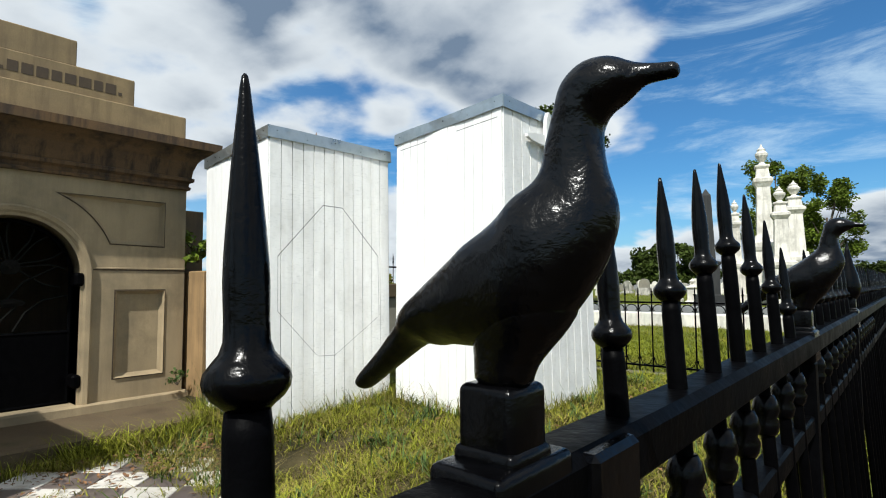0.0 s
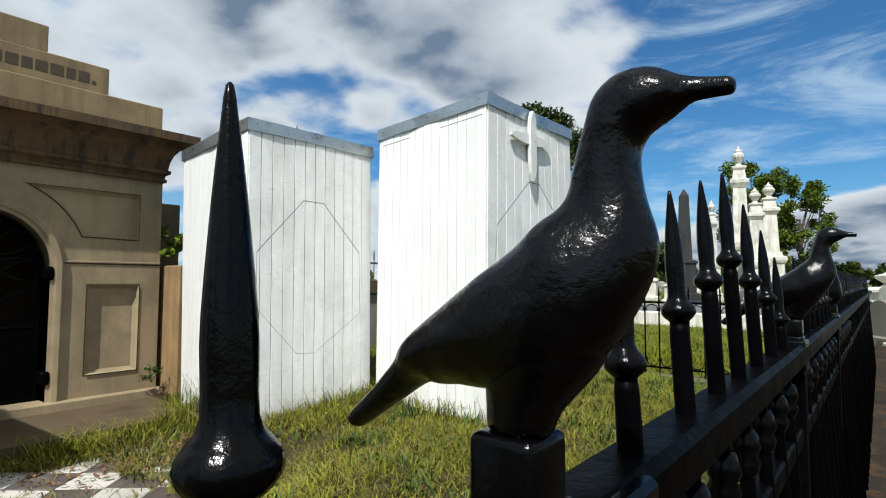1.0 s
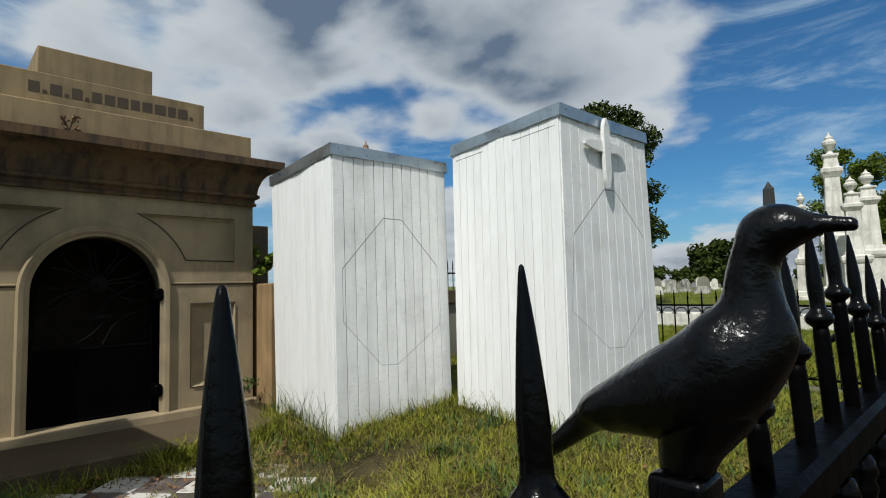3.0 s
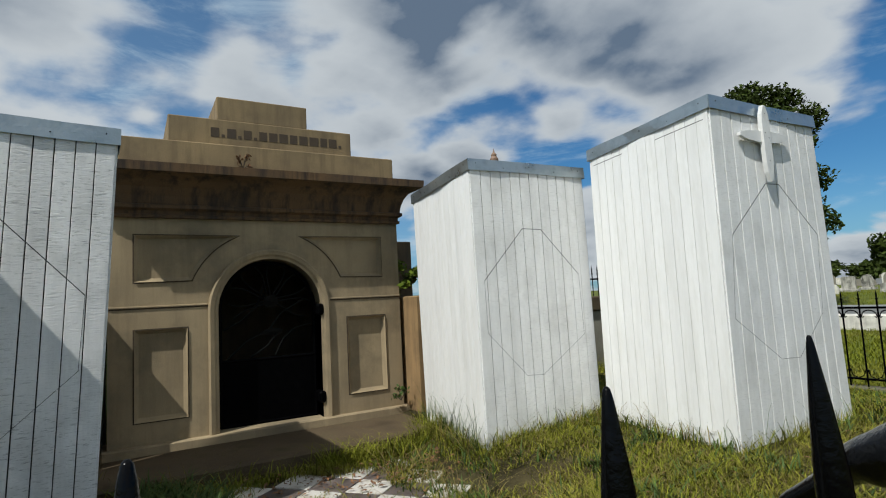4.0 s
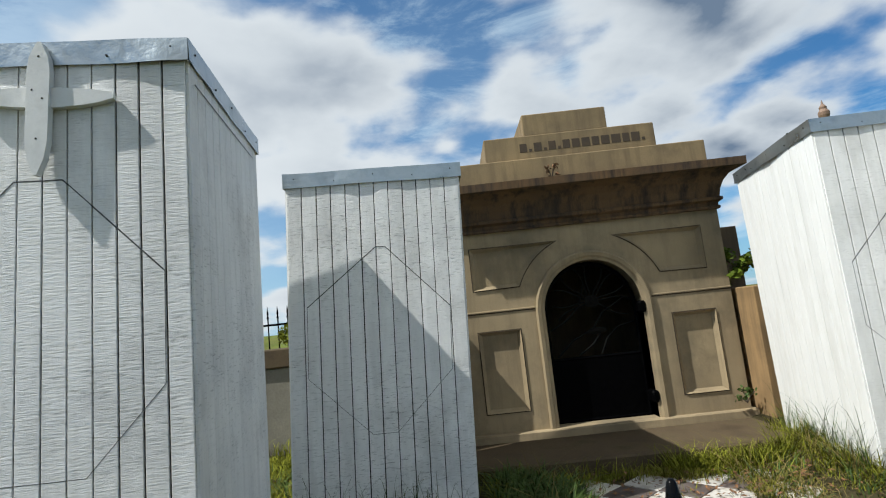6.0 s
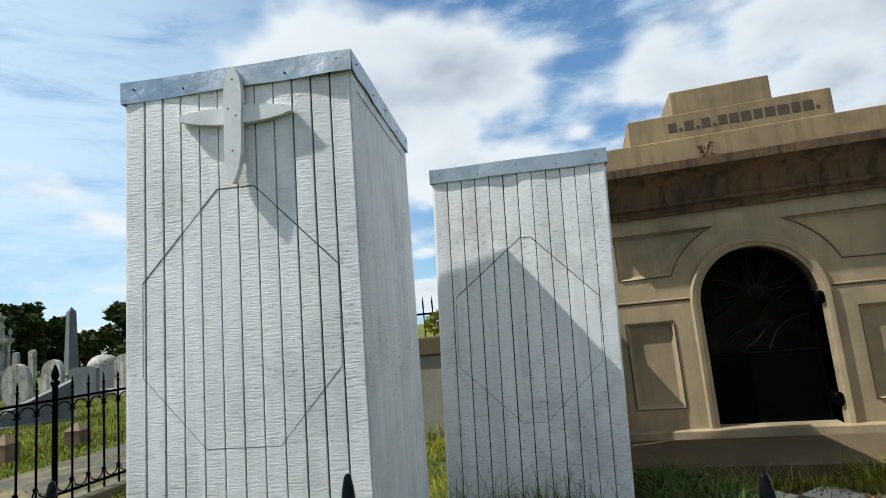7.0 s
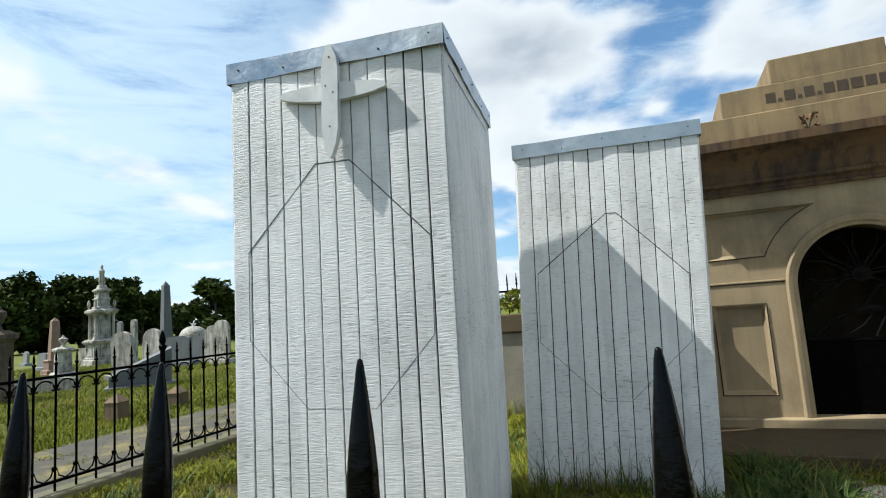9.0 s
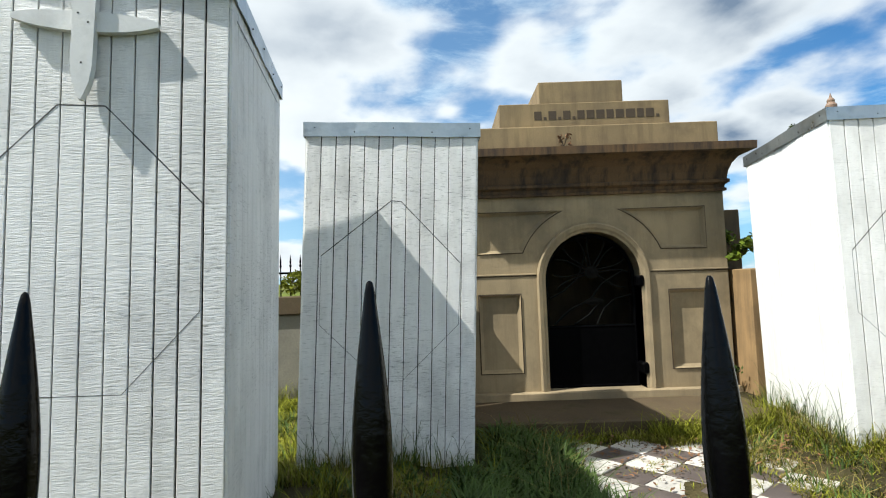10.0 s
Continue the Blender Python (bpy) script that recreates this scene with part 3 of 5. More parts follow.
    # iron gate
    gate = add("gate", bmesh.new(), "iron_dull", "black iron tomb gate, closed, with rosette and scrolls")
    gx = FX - 0.16
    add("lower_panel", a_box(gx - 0.012, gx + 0.012, YC - 0.46, YC + 0.46, 0.08, 0.70, bevel=0.004), "iron_dull", parent=gate)
    bm = bmesh.new()
    tube(bm, [(gx, YC - 0.47, 0.08), (gx, YC - 0.47, cz), *[(gx, p, q) for p, q in arc(YC, cz, 0.47, 180, 0, 20)][1:-1], (gx, YC + 0.47, cz), (gx, YC + 0.47, 0.08)], 0.02)
    add("gate_frame", bm, "iron_dull", parent=gate)
    for z, r in ((0.09, 0.02), (0.71, 0.018)):
        add("cross_bar", tube(bmesh.new(), [(gx, YC - 0.47, z), (gx, YC + 0.47, z)], r), "iron_dull", parent=gate)
    hub = (gx + 0.02, YC + 0.02, 1.29)
    lathe_c = bmesh.new()
    lathe(lathe_c, [(0.03, -0.01), (0.06, 0.0), (0.07, 0.008), (0.045, 0.014), (0.03, 0.02), (0.012, 0.028)], (0, 0, 0), 10, wobble=0.12)
    bmesh.ops.transform(lathe_c, matrix=Matrix.Translation(hub) @ pose(0, 0, 0, 0, 90, 0), verts=lathe_c.verts)
    add("rosette", lathe_c, "gate_iron", parent=gate)
    rosette_low = bmesh.new()
    lathe(rosette_low, [(0.03, -0.008), (0.09, 0.0), (0.10, 0.006), (0.05, 0.014), (0.012, 0.02)], (0, 0, 0), 12, sx=0.35, wobble=0.12)
    bmesh.ops.transform(rosette_low, matrix=Matrix.Translation((gx + 0.02, YC + 0.03, 0.98)) @ pose(0, 0, 0, 0, 90, 0), verts=rosette_low.verts)
    add("rosette", rosette_low, "gate_iron", parent=gate)
    for i in range(11):
        a = radians(-25 + 23 * i)
        r0, r1 = 0.07, 0.40
        bend = 0.06 * (1 if i % 2 else -1)
        pts = []
        for k in range(7):
            f = k / 6
            r = r0 + (r1 - r0) * f
            aa = a + bend * math.sin(f * 3.1) * 2
            y, z = hub[1] + r * math.cos(aa), hub[2] + r * math.sin(aa)
            pts.append((gx, max(YC - 0.46, min(YC + 0.46, y)), max(0.72, z)))
        add("scroll_bar", tube(bmesh.new(), pts, 0.009, 6), "gate_iron", parent=gate)
    for ends in (((-0.40, 0.74), (-0.22, 0.90), (0.0, 1.0), (0.12, 1.16), (0.36, 1.30)), ((0.06, 0.74), (0.14, 0.90), (0.26, 1.00), (0.44, 1.04)), ((-0.44, 1.02), (-0.28, 1.10), (-0.12, 1.24), (-0.05, 1.45)), ((-0.18, 0.74), (-0.02, 0.84), (0.08, 0.96))):
        add("scroll_bar", tube(bmesh.new(), [(gx + 0.012, YC + a, b) for a, b in ends], 0.010, 6), "gate_iron", parent=gate)
    for z in (1.12, 0.22):
        bm = bmesh.new()
        box(bm, FX - 0.14, FX + 0.03, YC + 0.455, YC + 0.53, z, z + 0.12, bevel=0.02)
        add("hinge", bm, "iron_dull", parent=gate)


make_tomb()


# ---------------------------------------------------------------- porch step, retaining walls
def make_step():
    bm = bmesh.new()
    box(bm, -5.225, -4.36, -0.545, 2.365, -0.30, 0.0, bevel=0.018)
    return solid("porch_step", bm, "step", "worn brown stone step before the tomb door", "step", kind="structure")


make_step()


def make_walls():
    bm = bmesh.new()
    box(bm, -5.90, -5.60, -5.05, -0.53, -0.2, 0.93, bevel=0.01)
    solid("wall_south", bm, "concrete", "grey rendered retaining wall", "wall", kind="structure")
    bm = bmesh.new()
    box(bm, -5.95, -5.55, -5.05, -0.53, 0.934, 1.135, bevel=0.012)
    solid("wall_coping_south", bm, "step", "brown stone coping on the retaining wall", "coping", kind="structure")
    bm = bmesh.new()
    box(bm, -5.90, -5.60, 2.66, 6.6, -0.2, 0.93, bevel=0.01)
    solid("wall_north", bm, "concrete", "grey rendered retaining wall", "wall", kind="structure")
    bm = bmesh.new()
    box(bm, -5.95, -5.55, 2.66, 6.6, 0.934, 1.135, bevel=0.012)
    solid("wall_coping_north", bm, "step", "brown stone coping on the retaining wall", "coping", kind="structure")
    bm = bmesh.new()
    box(bm, -6.4, -5.62, 2.325, 2.655, -0.2, 1.94, bevel=0.01)
    solid("wall_return", bm, "stone_side", "brown stone return wall beside the tomb", "wall", kind="structure")
    for a, b in ((2.375, 2.61), (-0.80, -0.552)):
        bm = a_box(-5.62, -5.0, a, b, -0.3, 1.27, bevel=0.012)
        solid("pier", bm, "stone_pier", "brown sandstone pier beside the tomb front", "pier", kind="structure")
    bm = bmesh.new()
    for a, b in ((-5.05, -0.53), (2.66, 6.6)):
        g = [[bm.verts.new((x, y, z)) for y in (a, (a + b) / 2, b)] for x, z in ((-5.92, 1.10), (-6.6, 1.14), (-8, 1.3), (-12, 1.2), (-20, 0.6), (-32, -0.3))]
        for p, q in zip(g, g[1:]):
            for j in range(2):
                bm.faces.new((p[j], p[j + 1], q[j + 1], q[j]))
    solid("bank", bm, "soil", "grassy bank behind the tomb", "bank", kind="structure", smooth=True)


make_walls()

bm = bmesh.new()
box(bm, 0.197, 5.5, -9.0, 26.0, -0.2, 0.125)
solid("outer_path", bm, "asphalt", "dark path outside the fence with leaf dust", "path", kind="structure")


# ---------------------------------------------------------------- white plywood covers over the grave monuments
def lerp(a, b, f):
    return Vector(a) * (1 - f) + Vector(b) * f


def cover_box(label, top, bottom, z0, ztop, faces, hatch=None, cross=None, band=0.092, coat="paint", trim=()):
    """A tall closed cover. top, bottom: its plan corners front-left, front-right, back-right, back-left; faces: planks on front, right, left, back."""
    t4 = [Vector((*p, z)) for p, z in zip(top, ztop)]
    b4 = [Vector((*p, z0)) for p in bottom]
    c = sum((Vector(p) for p in bottom), Vector((0, 0))) / 4
    th = thing("plywood_cover", label, "cover", (c.x, c.y, z0), "white plywood covers in the grave plot")
    inv = th.matrix_world.inverted()

    def add(name, bm, mat, parent=th, text=""):
        ob = part(name, bm, mat, parent, text)
        if parent is th:
            ob.matrix_parent_inverse = inv
        return ob

    # core coloured dark so that the gaps between planks look shaded
    add("core", hexa(bmesh.new(), b4, t4), "groove")
    pairs = {"front": (0, 1), "right": (1, 2), "back": (2, 3), "left": (3, 0)}
    for side, count in faces:
        i, j = pairs[side]
        across = (b4[j] - b4[i]).normalized()
        out = Vector((across.y, -across.x, 0))
        deep = 0.012
        for k in range(count):
            f0, f1 = k / count, (k + 1) / count
            g = (0.0036 if side == "front" else 0.0027) * random.uniform(0.65, 1.25)
            w = (b4[j] - b4[i]).length
            f0, f1 = f0 + g / w * (k > 0), f1 - g / w * (k < count - 1)
            lo = 0.01 * random.random()
            p = [lerp(b4[i], b4[j], f0), lerp(b4[i], b4[j], f1), lerp(t4[i], t4[j], f1), lerp(t4[i], t4[j], f0)]
            p[0].z += lo
            p[1].z += lo
            d = out * (deep + random.uniform(-0.0004, 0.0002))
            bm = bmesh.new()
            e = out * 0.0005
            hexa(bm, [p[0] + e, p[1] + e, p[1] + d, p[0] + d], [p[3] + e, p[2] + e, p[2] + d, p[3] + d])
            top_e = [ed for ed in bm.edges if all((v.co - (p[0])).dot(out) > deep * 0.6 for v in ed.verts) and abs((ed.verts[0].co - ed.verts[1].co).z) > 0.5]
            bmesh.ops.bevel(bm, geom=top_e, offset=0.0018, segments=1, affect="EDGES", profile=0.5)
            add("plank", bm, coat if side == "front" or (side == "right" and coat == "paint") else "paint_side")
    out = Vector((1, 0, 0))
    if hatch:
        loop = []
        for y, z in hatch:
            f = (z - z0) / (t4[0].z - z0)
            p, q = lerp(b4[0], t4[0], f), lerp(b4[1], t4[1], f)
            loop.append(Vector((p.x + (q.x - p.x) * (y - p.y) / (q.y - p.y) + 0.0122, y, z)))
        for n, (a, b) in enumerate(zip(loop, loop[1:] + loop[:1])):
            d = (b - a).normalized()
            s = Vector((0, -d.z, d.y)) * (0.0029 if n in (0, 1, 2) else 0.0013)
            bm = bmesh.new()
            hexa(bm, [a - s, a + s, b + s, b - s], [a - s + out * 0.0003, a + s + out * 0.0003, b + s + out * 0.0003, b - s + out * 0.0003])
            add("hatch_seam", bm, "seam")
    for side, f0, f1 in trim:
        # the joint of a board across the head of that side
        i, j = pairs[side]
        across = (t4[j] - t4[i]).normalized()
        nrm = Vector((across.y, -across.x, 0)).normalized()
        a, b = (lerp(t4[i], t4[j], f) + nrm * 0.0122 - Vector((0, 0, 0.155)) for f in (f0, f1))
        h = Vector((0, 0, 0.0024))
        add("trim_seam", hexa(bmesh.new(), [a - h, b - h, b - h + nrm * 0.0009, a - h + nrm * 0.0009], [a + h, b + h, b + h + nrm * 0.0009, a + h + nrm * 0.0009]), "seam")
    # sheet-metal band and lid
    lid = bmesh.new()
    o = 0.022
    mid = sum(t4, Vector()) / 4
    wide = [v + Vector((math.copysign(o, v.x - mid.x), math.copysign(o, v.y - mid.y), 0)) for v in t4]
    hexa(lid, [v - Vector((0, 0, 0.01)) for v in wide], [v + Vector((0, 0, 0.004)) for v in wide])
    add("lid", lid, "zinc", text="galvanised sheet-metal lid")
    for i in range(4):
        a, b = wide[i], wide[(i + 1) % 4]
        across = (b - a).normalized()
        nrm = Vector((across.y, -across.x, 0))
        bm = bmesh.new()
        n = 14
        rows = []
        for k in range(n + 1):
            p = lerp(a, b, k / n)
            bow = 0.006 * noise.noise((p.x * 3, p.y * 3, 1.3))
            flare = 0.016 * noise.noise((p.x * 4, p.y * 4, 5.1))
            h = band + 0.006 * noise.noise((p.x * 2, p.y * 2, 9.0))
            rows.append([bm.verts.new(p + nrm * 0.003 + Vector((0, 0, 0.006 + bow))), bm.verts.new(p + nrm * (0.004 + flare) + Vector((0, 0, -h))),
                         bm.verts.new(p + nrm * (0.0005 + flare) + Vector((0, 0, -h))), bm.verts.new(p - nrm * 0.0005 + Vector((0, 0, 0.006 + bow)))])
        for p, q in zip(rows, rows[1:]):
            for m in range(4):
                bm.faces.new((p[m], q[m], q[(m + 1) % 4], p[(m + 1) % 4]))
        bm.faces.new(rows[0]), bm.faces.new(rows[-1][::-1])
        flash = add("flashing", bm, "zinc", text="bent galvanised flashing")
        if i in (0, 1, 3):
            for k in range(5):
                p = lerp(a, b, 0.06 + 0.22 * k) + nrm * 0.0055 - Vector((0, 0, band * (0.35 + 0.3 * (k % 2))))
                bm = bmesh.new()
                lathe(bm, [(0.0045, -0.006), (0.0045, 0.0004), (0.002, 0.001)], (0, 0, 0), 8)
                bmesh.ops.transform(bm, matrix=Matrix.Translation(p) @ nrm.to_track_quat("Z", "Y").to_matrix().to_4x4(), verts=bm.verts)
                add("nail", bm, "groove", flash)
    if cross:
        y, z, off, s, roll = cross
        cr = add("cross", bmesh.new(), "paint_cross", text="white painted wooden cross with pointed arms")
        x0 = 0.0
        face = t4[1] - t4[0]
        x_here = t4[0].x + face.x * (y - t4[0].y) / face.y + 0.012
        swing = Matrix.Translation((x_here, y, 0)) @ pose(0, 0, 0, 0, 0, -math.degrees(math.atan2(face.x, face.y))) @ Matrix.Translation((0, -y, 0))
        up = [(-0.040 * s, -0.19 * s), (-0.030 * s, -0.26 * s), (-0.006 * s, -0.325 * s), (0.006 * s, -0.325 * s), (0.030 * s, -0.26 * s), (0.040 * s, -0.19 * s),
              (0.042 * s, 0.10 * s), (0.034 * s, 0.16 * s), (0.008 * s, 0.222 * s), (-0.008 * s, 0.222 * s), (-0.034 * s, 0.16 * s), (-0.042 * s, 0.10 * s)]
        half = [(f, 0.27 * s * f) for f in (-1.0, -0.93, -0.8, -0.6, -0.3, 0.0, 0.3, 0.6, 0.8, 0.93, 1.0)]
        arm = [(q, -0.046 * s * max(0.06, (1 - f * f)) ** 0.6) for f, q in half] + [(q, 0.004 + 0.034 * s * max(0.03, (1 - f * f)) ** 0.45) for f, q in half[::-1]]
        ca, sa = math.cos(radians(roll)), math.sin(radians(roll))

        def place(pts):
            return [(y + p * ca - q * sa, z + p * sa + q * ca) for p, q in pts]

        for nm, pts, xa, xb in (("cross_arm", arm, off - 0.028, off), ("upright", up, off - 0.015, off + 0.018)):
            bm = bmesh.new()
            slab_yz(bm, [place(pts)], x0 + xa, x0 + xb)
            slab_back = [bm.verts.new((x0 + xa, p, q)) for p, q in place(pts)]
            bm.faces.new(slab_back[::-1])
            bmesh.ops.remove_doubles(bm, verts=bm.verts, dist=1e-5)
            bmesh.ops.transform(bm, matrix=swing, verts=bm.verts)
            add(nm, bm, "paint_cross", cr)
        for p, q in ((-0.02, 0.02), (0.018, -0.015), (0.0, 0.16), (0.0, -0.18)):
            bm = lathe(bmesh.new(), [(0.004, -0.004), (0.004, 0.0006), (0.002, 0.0012)], (0, 0, 0), 8)
            (py, pz), = place([(p * s, q * s)])
            bmesh.ops.transform(bm, matrix=swing @ Matrix.Translation((x0 + off + 0.018, py, pz)) @ pose(0, 0, 0, 0, 90, 0), verts=bm.verts)
            add("nail", bm, "groove", cr)
        bm = a_box(x0 - 0.002, x0 + off - 0.026, y - 0.04, y + 0.04, z - 0.03, z + 0.03)
        bmesh.ops.transform(bm, matrix=swing, verts=bm.verts)
        add("spacer_block", bm, "paint_cross", cr)
    return th


cover_box("tall white plywood cover with wooden cross, weathered paint",
          [(-1.557, -2.500), (-1.722, -1.482), (-3.02, -1.685), (-2.855, -2.705)], [(-1.555, -2.535), (-1.718, -1.522), (-3.02, -1.73), (-2.855, -2.745)],
          -0.02, (2.462, 2.468, 2.52, 2.515), (("front", 12), ("right", 12), ("left", 12), ("back", 6)),
          [(-2.439, 1.547), (-2.093, 1.923), (-1.928, 1.921), (-1.584, 1.546), (-1.594, 1.128), (-1.866, 0.831), (-2.176, 0.84), (-2.445, 1.148)],
          (-1.985, 2.24, 0.032, 0.95, -2.0), trim=(("right", 0.05, 0.9),))
cover_box("white plywood cover with octagonal hatch, greyed weathered paint",
          [(-3.245, -1.553), (-3.37, -0.392), (-4.61, -0.48), (-4.49, -1.65)], [(-3.240, -1.655), (-3.360, -0.505), (-4.61, -0.60), (-4.49, -1.76)],
          -0.02, (2.328, 2.318, 2.33, 2.34), (("front", 12), ("right", 12), ("left", 12), ("back", 6)),
          [(-1.476, 1.424), (-1.002, 1.788), (-0.935, 1.783), (-0.541, 1.347), (-0.57, 0.93), (-0.959, 0.569), (-1.118, 0.573), (-1.499, 0.964)])
cover_box("white plywood cover with octagonal hatch, sunlit clean paint",
          [(-3.49, 2.172), (-3.425, 3.388), (-4.64, 3.47), (-4.68, 2.245)], [(-3.49, 2.20), (-3.425, 3.42), (-4.64, 3.52), (-4.70, 2.30)],
          -0.08, (2.392, 2.385, 2.32, 2.315), (("front", 12), ("right", 12), ("left", 12), ("back", 6)),
          [(2.256, 1.353), (2.671, 1.80), (2.87, 1.796), (3.27, 1.384), (3.287, 0.835), (2.803, 0.52), (2.632, 0.53), (2.262, 0.915)], coat="paint_clean")
cover_box("tall white plywood cover with wooden cross, sunlit clean paint",
          [(-1.985, 3.245), (-1.928, 4.496), (-3.24, 4.67), (-3.29, 3.405)], [(-1.985, 3.235), (-1.925, 4.62), (-3.25, 4.80), (-3.30, 3.40)],
          0.0, (2.560, 2.540, 2.53, 2.525), (("front", 11), ("right", 12), ("left", 13), ("back", 6)),
          [(3.359, 1.566), (3.802, 1.953), (3.964, 1.957), (4.408, 1.574), (4.36, 0.96), (4.006, 0.651), (3.779, 0.66), (3.30, 0.98)],
          (3.785, 2.302, 0.045, 1.06, 1.0), coat="paint_clean", trim=(("left", 0.04, 0.33), ("left", 0.62, 0.97)))


# ---------------------------------------------------------------- front iron fence with cast birds
FENCE_X, RAIL_Z = 0.166, 1.023
BIRD_Y, BIRD_STEP = 0.125, 1.02


def picket_mesh(tip, foot=0.06):
    """Heights above the rail's top: a round bar up to the neck under its ring."""
    prof = [(0.0088, foot - RAIL_Z), (0.0088, tip - 0.155), (0.0086, tip - 0.128), (0.0078, tip - 0.1190)]
    return lathe(bmesh.new(), prof, (0, 0, 0), 14)


def finial_mesh(tip, slim=1.0):
    """An onion ring and a long spear point; slim thins the upper half of the point."""
    prof = [(0.0078, 0.1190), (0.0094, 0.1175), (0.0124, 0.1150), (0.0144, 0.1120), (0.0150, 0.1090), (0.0143, 0.1060), (0.0120, 0.1030), (0.0094, 0.1000), (0.0080, 0.0960), (0.0078, 0.089),
            (0.0083, 0.076), (0.0083, 0.068), (0.0078, 0.056), (0.0069, 0.045), (0.0059, 0.035), (0.0046, 0.024), (0.0033, 0.014), (0.0022, 0.005), (0.0014, 0.001), (0.0006, 0.0)]
    return lathe(bmesh.new(), [(r * (1 + (slim - 1) * (1 - smooth_step(d, 0.045, 0.09))), tip - d) for r, d in prof], (0, 0, 0), 20)


fence = thing("iron_fence", "black gloss-painted cast-iron fence with spear points", "fence", (FENCE_X, 0, 0.0))
F_INV = fence.matrix_world.inverted()
LEAN_IN = pose(0, 0, 0, 0, -3.0, 0)


def fence_part(name, bm, mat="iron", parent=None, label="", smooth=False):
    ob = part(name, bm, mat, parent or fence, label, smooth)
    ob.matrix_parent_inverse = F_INV
    return ob


def make_fence():
    bm = bmesh.new()
    box(bm, FENCE_X - 0.022, FENCE_X + 0.024, -6.0, 9.8, RAIL_Z - 0.042, RAIL_Z, bevel=0.007)
    fence_part("top_rail", bm, "iron_dull")
    bm = bmesh.new()
    box(bm, FENCE_X - 0.016, FENCE_X + 0.016, -6.0, 9.8, RAIL_Z - 0.19, RAIL_Z - 0.155, bevel=0.004)
    fence_part("middle_rail", bm, "iron_dull")
    bm = bmesh.new()
    box(bm, FENCE_X - 0.016, FENCE_X + 0.016, -6.0, 9.8, 0.12, 0.155, bevel=0.004)
    fence_part("bottom_rail", bm, "iron_dull")
    spots = [(-0.0223, 0.174), (-0.1625, 0.1665), (-0.312, 0.169), (-0.459, 0.175), (-0.548, 0.171), (-0.689, 0.1735), (-0.832, 0.1735), (-0.972, 0.176), (-1.105, 0.173)]
    spots += [(-1.105 - 0.137 * k, 0.173) for k in range(1, 22)]
    arch = (0.168, 0.199, 0.226, 0.252, 0.226, 0.199, 0.160)
    for n in range(8):
        gaps = (0.147, 0.282, 0.399, 0.510, 0.632, 0.760, 0.880) if n == 0 else [BIRD_STEP / 8 * (k + 1) for k in range(7)]
        spots += [(BIRD_Y + BIRD_STEP * n + g, h if n == 0 else 0.168) for g, h in zip(gaps, arch)]
    meshes = {}
    for y, h in spots:
        if h not in meshes:
            meshes[h] = (finish(picket_mesh(h), "picket", "iron_dull", True), finish(finial_mesh(h, 0.86 if h == 0.174 else 1.0), "finial", "iron", True))
        bar = new("picket", meshes[h][0])
        tip = new("finial", meshes[h][1])
        bar.parent, bar.matrix_parent_inverse = fence, F_INV
        bar.matrix_basis = Matrix.Translation((FENCE_X, y, RAIL_Z)) @ LEAN_IN @ pose(0, 0, 0, 0, 0, random.uniform(0, 90))
        tip.parent = bar
    collar = finish(lathe(bmesh.new(), [(0.011, -0.03), (0.0145, -0.024), (0.017, -0.012), (0.0135, -0.004), (0.018, 0.006), (0.015, 0.018), (0.011, 0.026)], (0, 0, 0), 12), "collar", "iron", True)
    for y, h in spots:
        if -1.3 < y < 3.2:
            ob = new("collar", collar)
            ob.parent, ob.matrix_parent_inverse = fence, F_INV
            ob.matrix_basis = pose(FENCE_X + 0.0043, y, RAIL_Z - 0.085)
    for n in range(3):
        y = BIRD_Y + BIRD_STEP * n
        bm = bmesh.new()
        box(bm, FENCE_X - 0.0183, FENCE_X + 0.0173, y - 0.0178, y + 0.0178, RAIL_Z + 0.002, RAIL_Z + 0.0445)
        box(bm, FENCE_X - 0.0205, FENCE_X + 0.0195, y - 0.020, y + 0.020, RAIL_Z + 0.0, RAIL_Z + 0.013)
        box(bm, FENCE_X - 0.0235, FENCE_X + 0.0235, y - 0.036, y + 0.036, RAIL_Z - 0.055, RAIL_Z + 0.006)
        bmesh.ops.bevel(bm, geom=bm.edges[:], offset=0.005, segments=4, affect="EDGES", profile=0.5)
        fence_part("bird_pedestal", bm, smooth=True)
        bm = bmesh.new()
        box(bm, FENCE_X - 0.02, FENCE_X + 0.02, y - 0.02, y + 0.02, 0.0, RAIL_Z - 0.055, bevel=0.004)
        fence_part("post", bm, "iron_dull")
    bm = lathe(bmesh.new(), [(0.02, 0.04), (0.03, 0.06), (0.034, 0.085), (0.028, 0.12), (0.016, 0.16), (0.008, 0.2), (0.002, 0.23)], (FENCE_X, BIRD_Y + 2 * BIRD_STEP, RAIL_Z), 14)
    fence_part("teardrop_finial", bm, smooth=True)
    bm = bmesh.new()
    box(bm, FENCE_X + 0.012, FENCE_X + 0.03, BIRD_Y + 0.05, BIRD_Y + 0.115, RAIL_Z - 0.045, RAIL_Z - 0.002, bevel=0.004)
    fence_part("rail_bracket", bm)




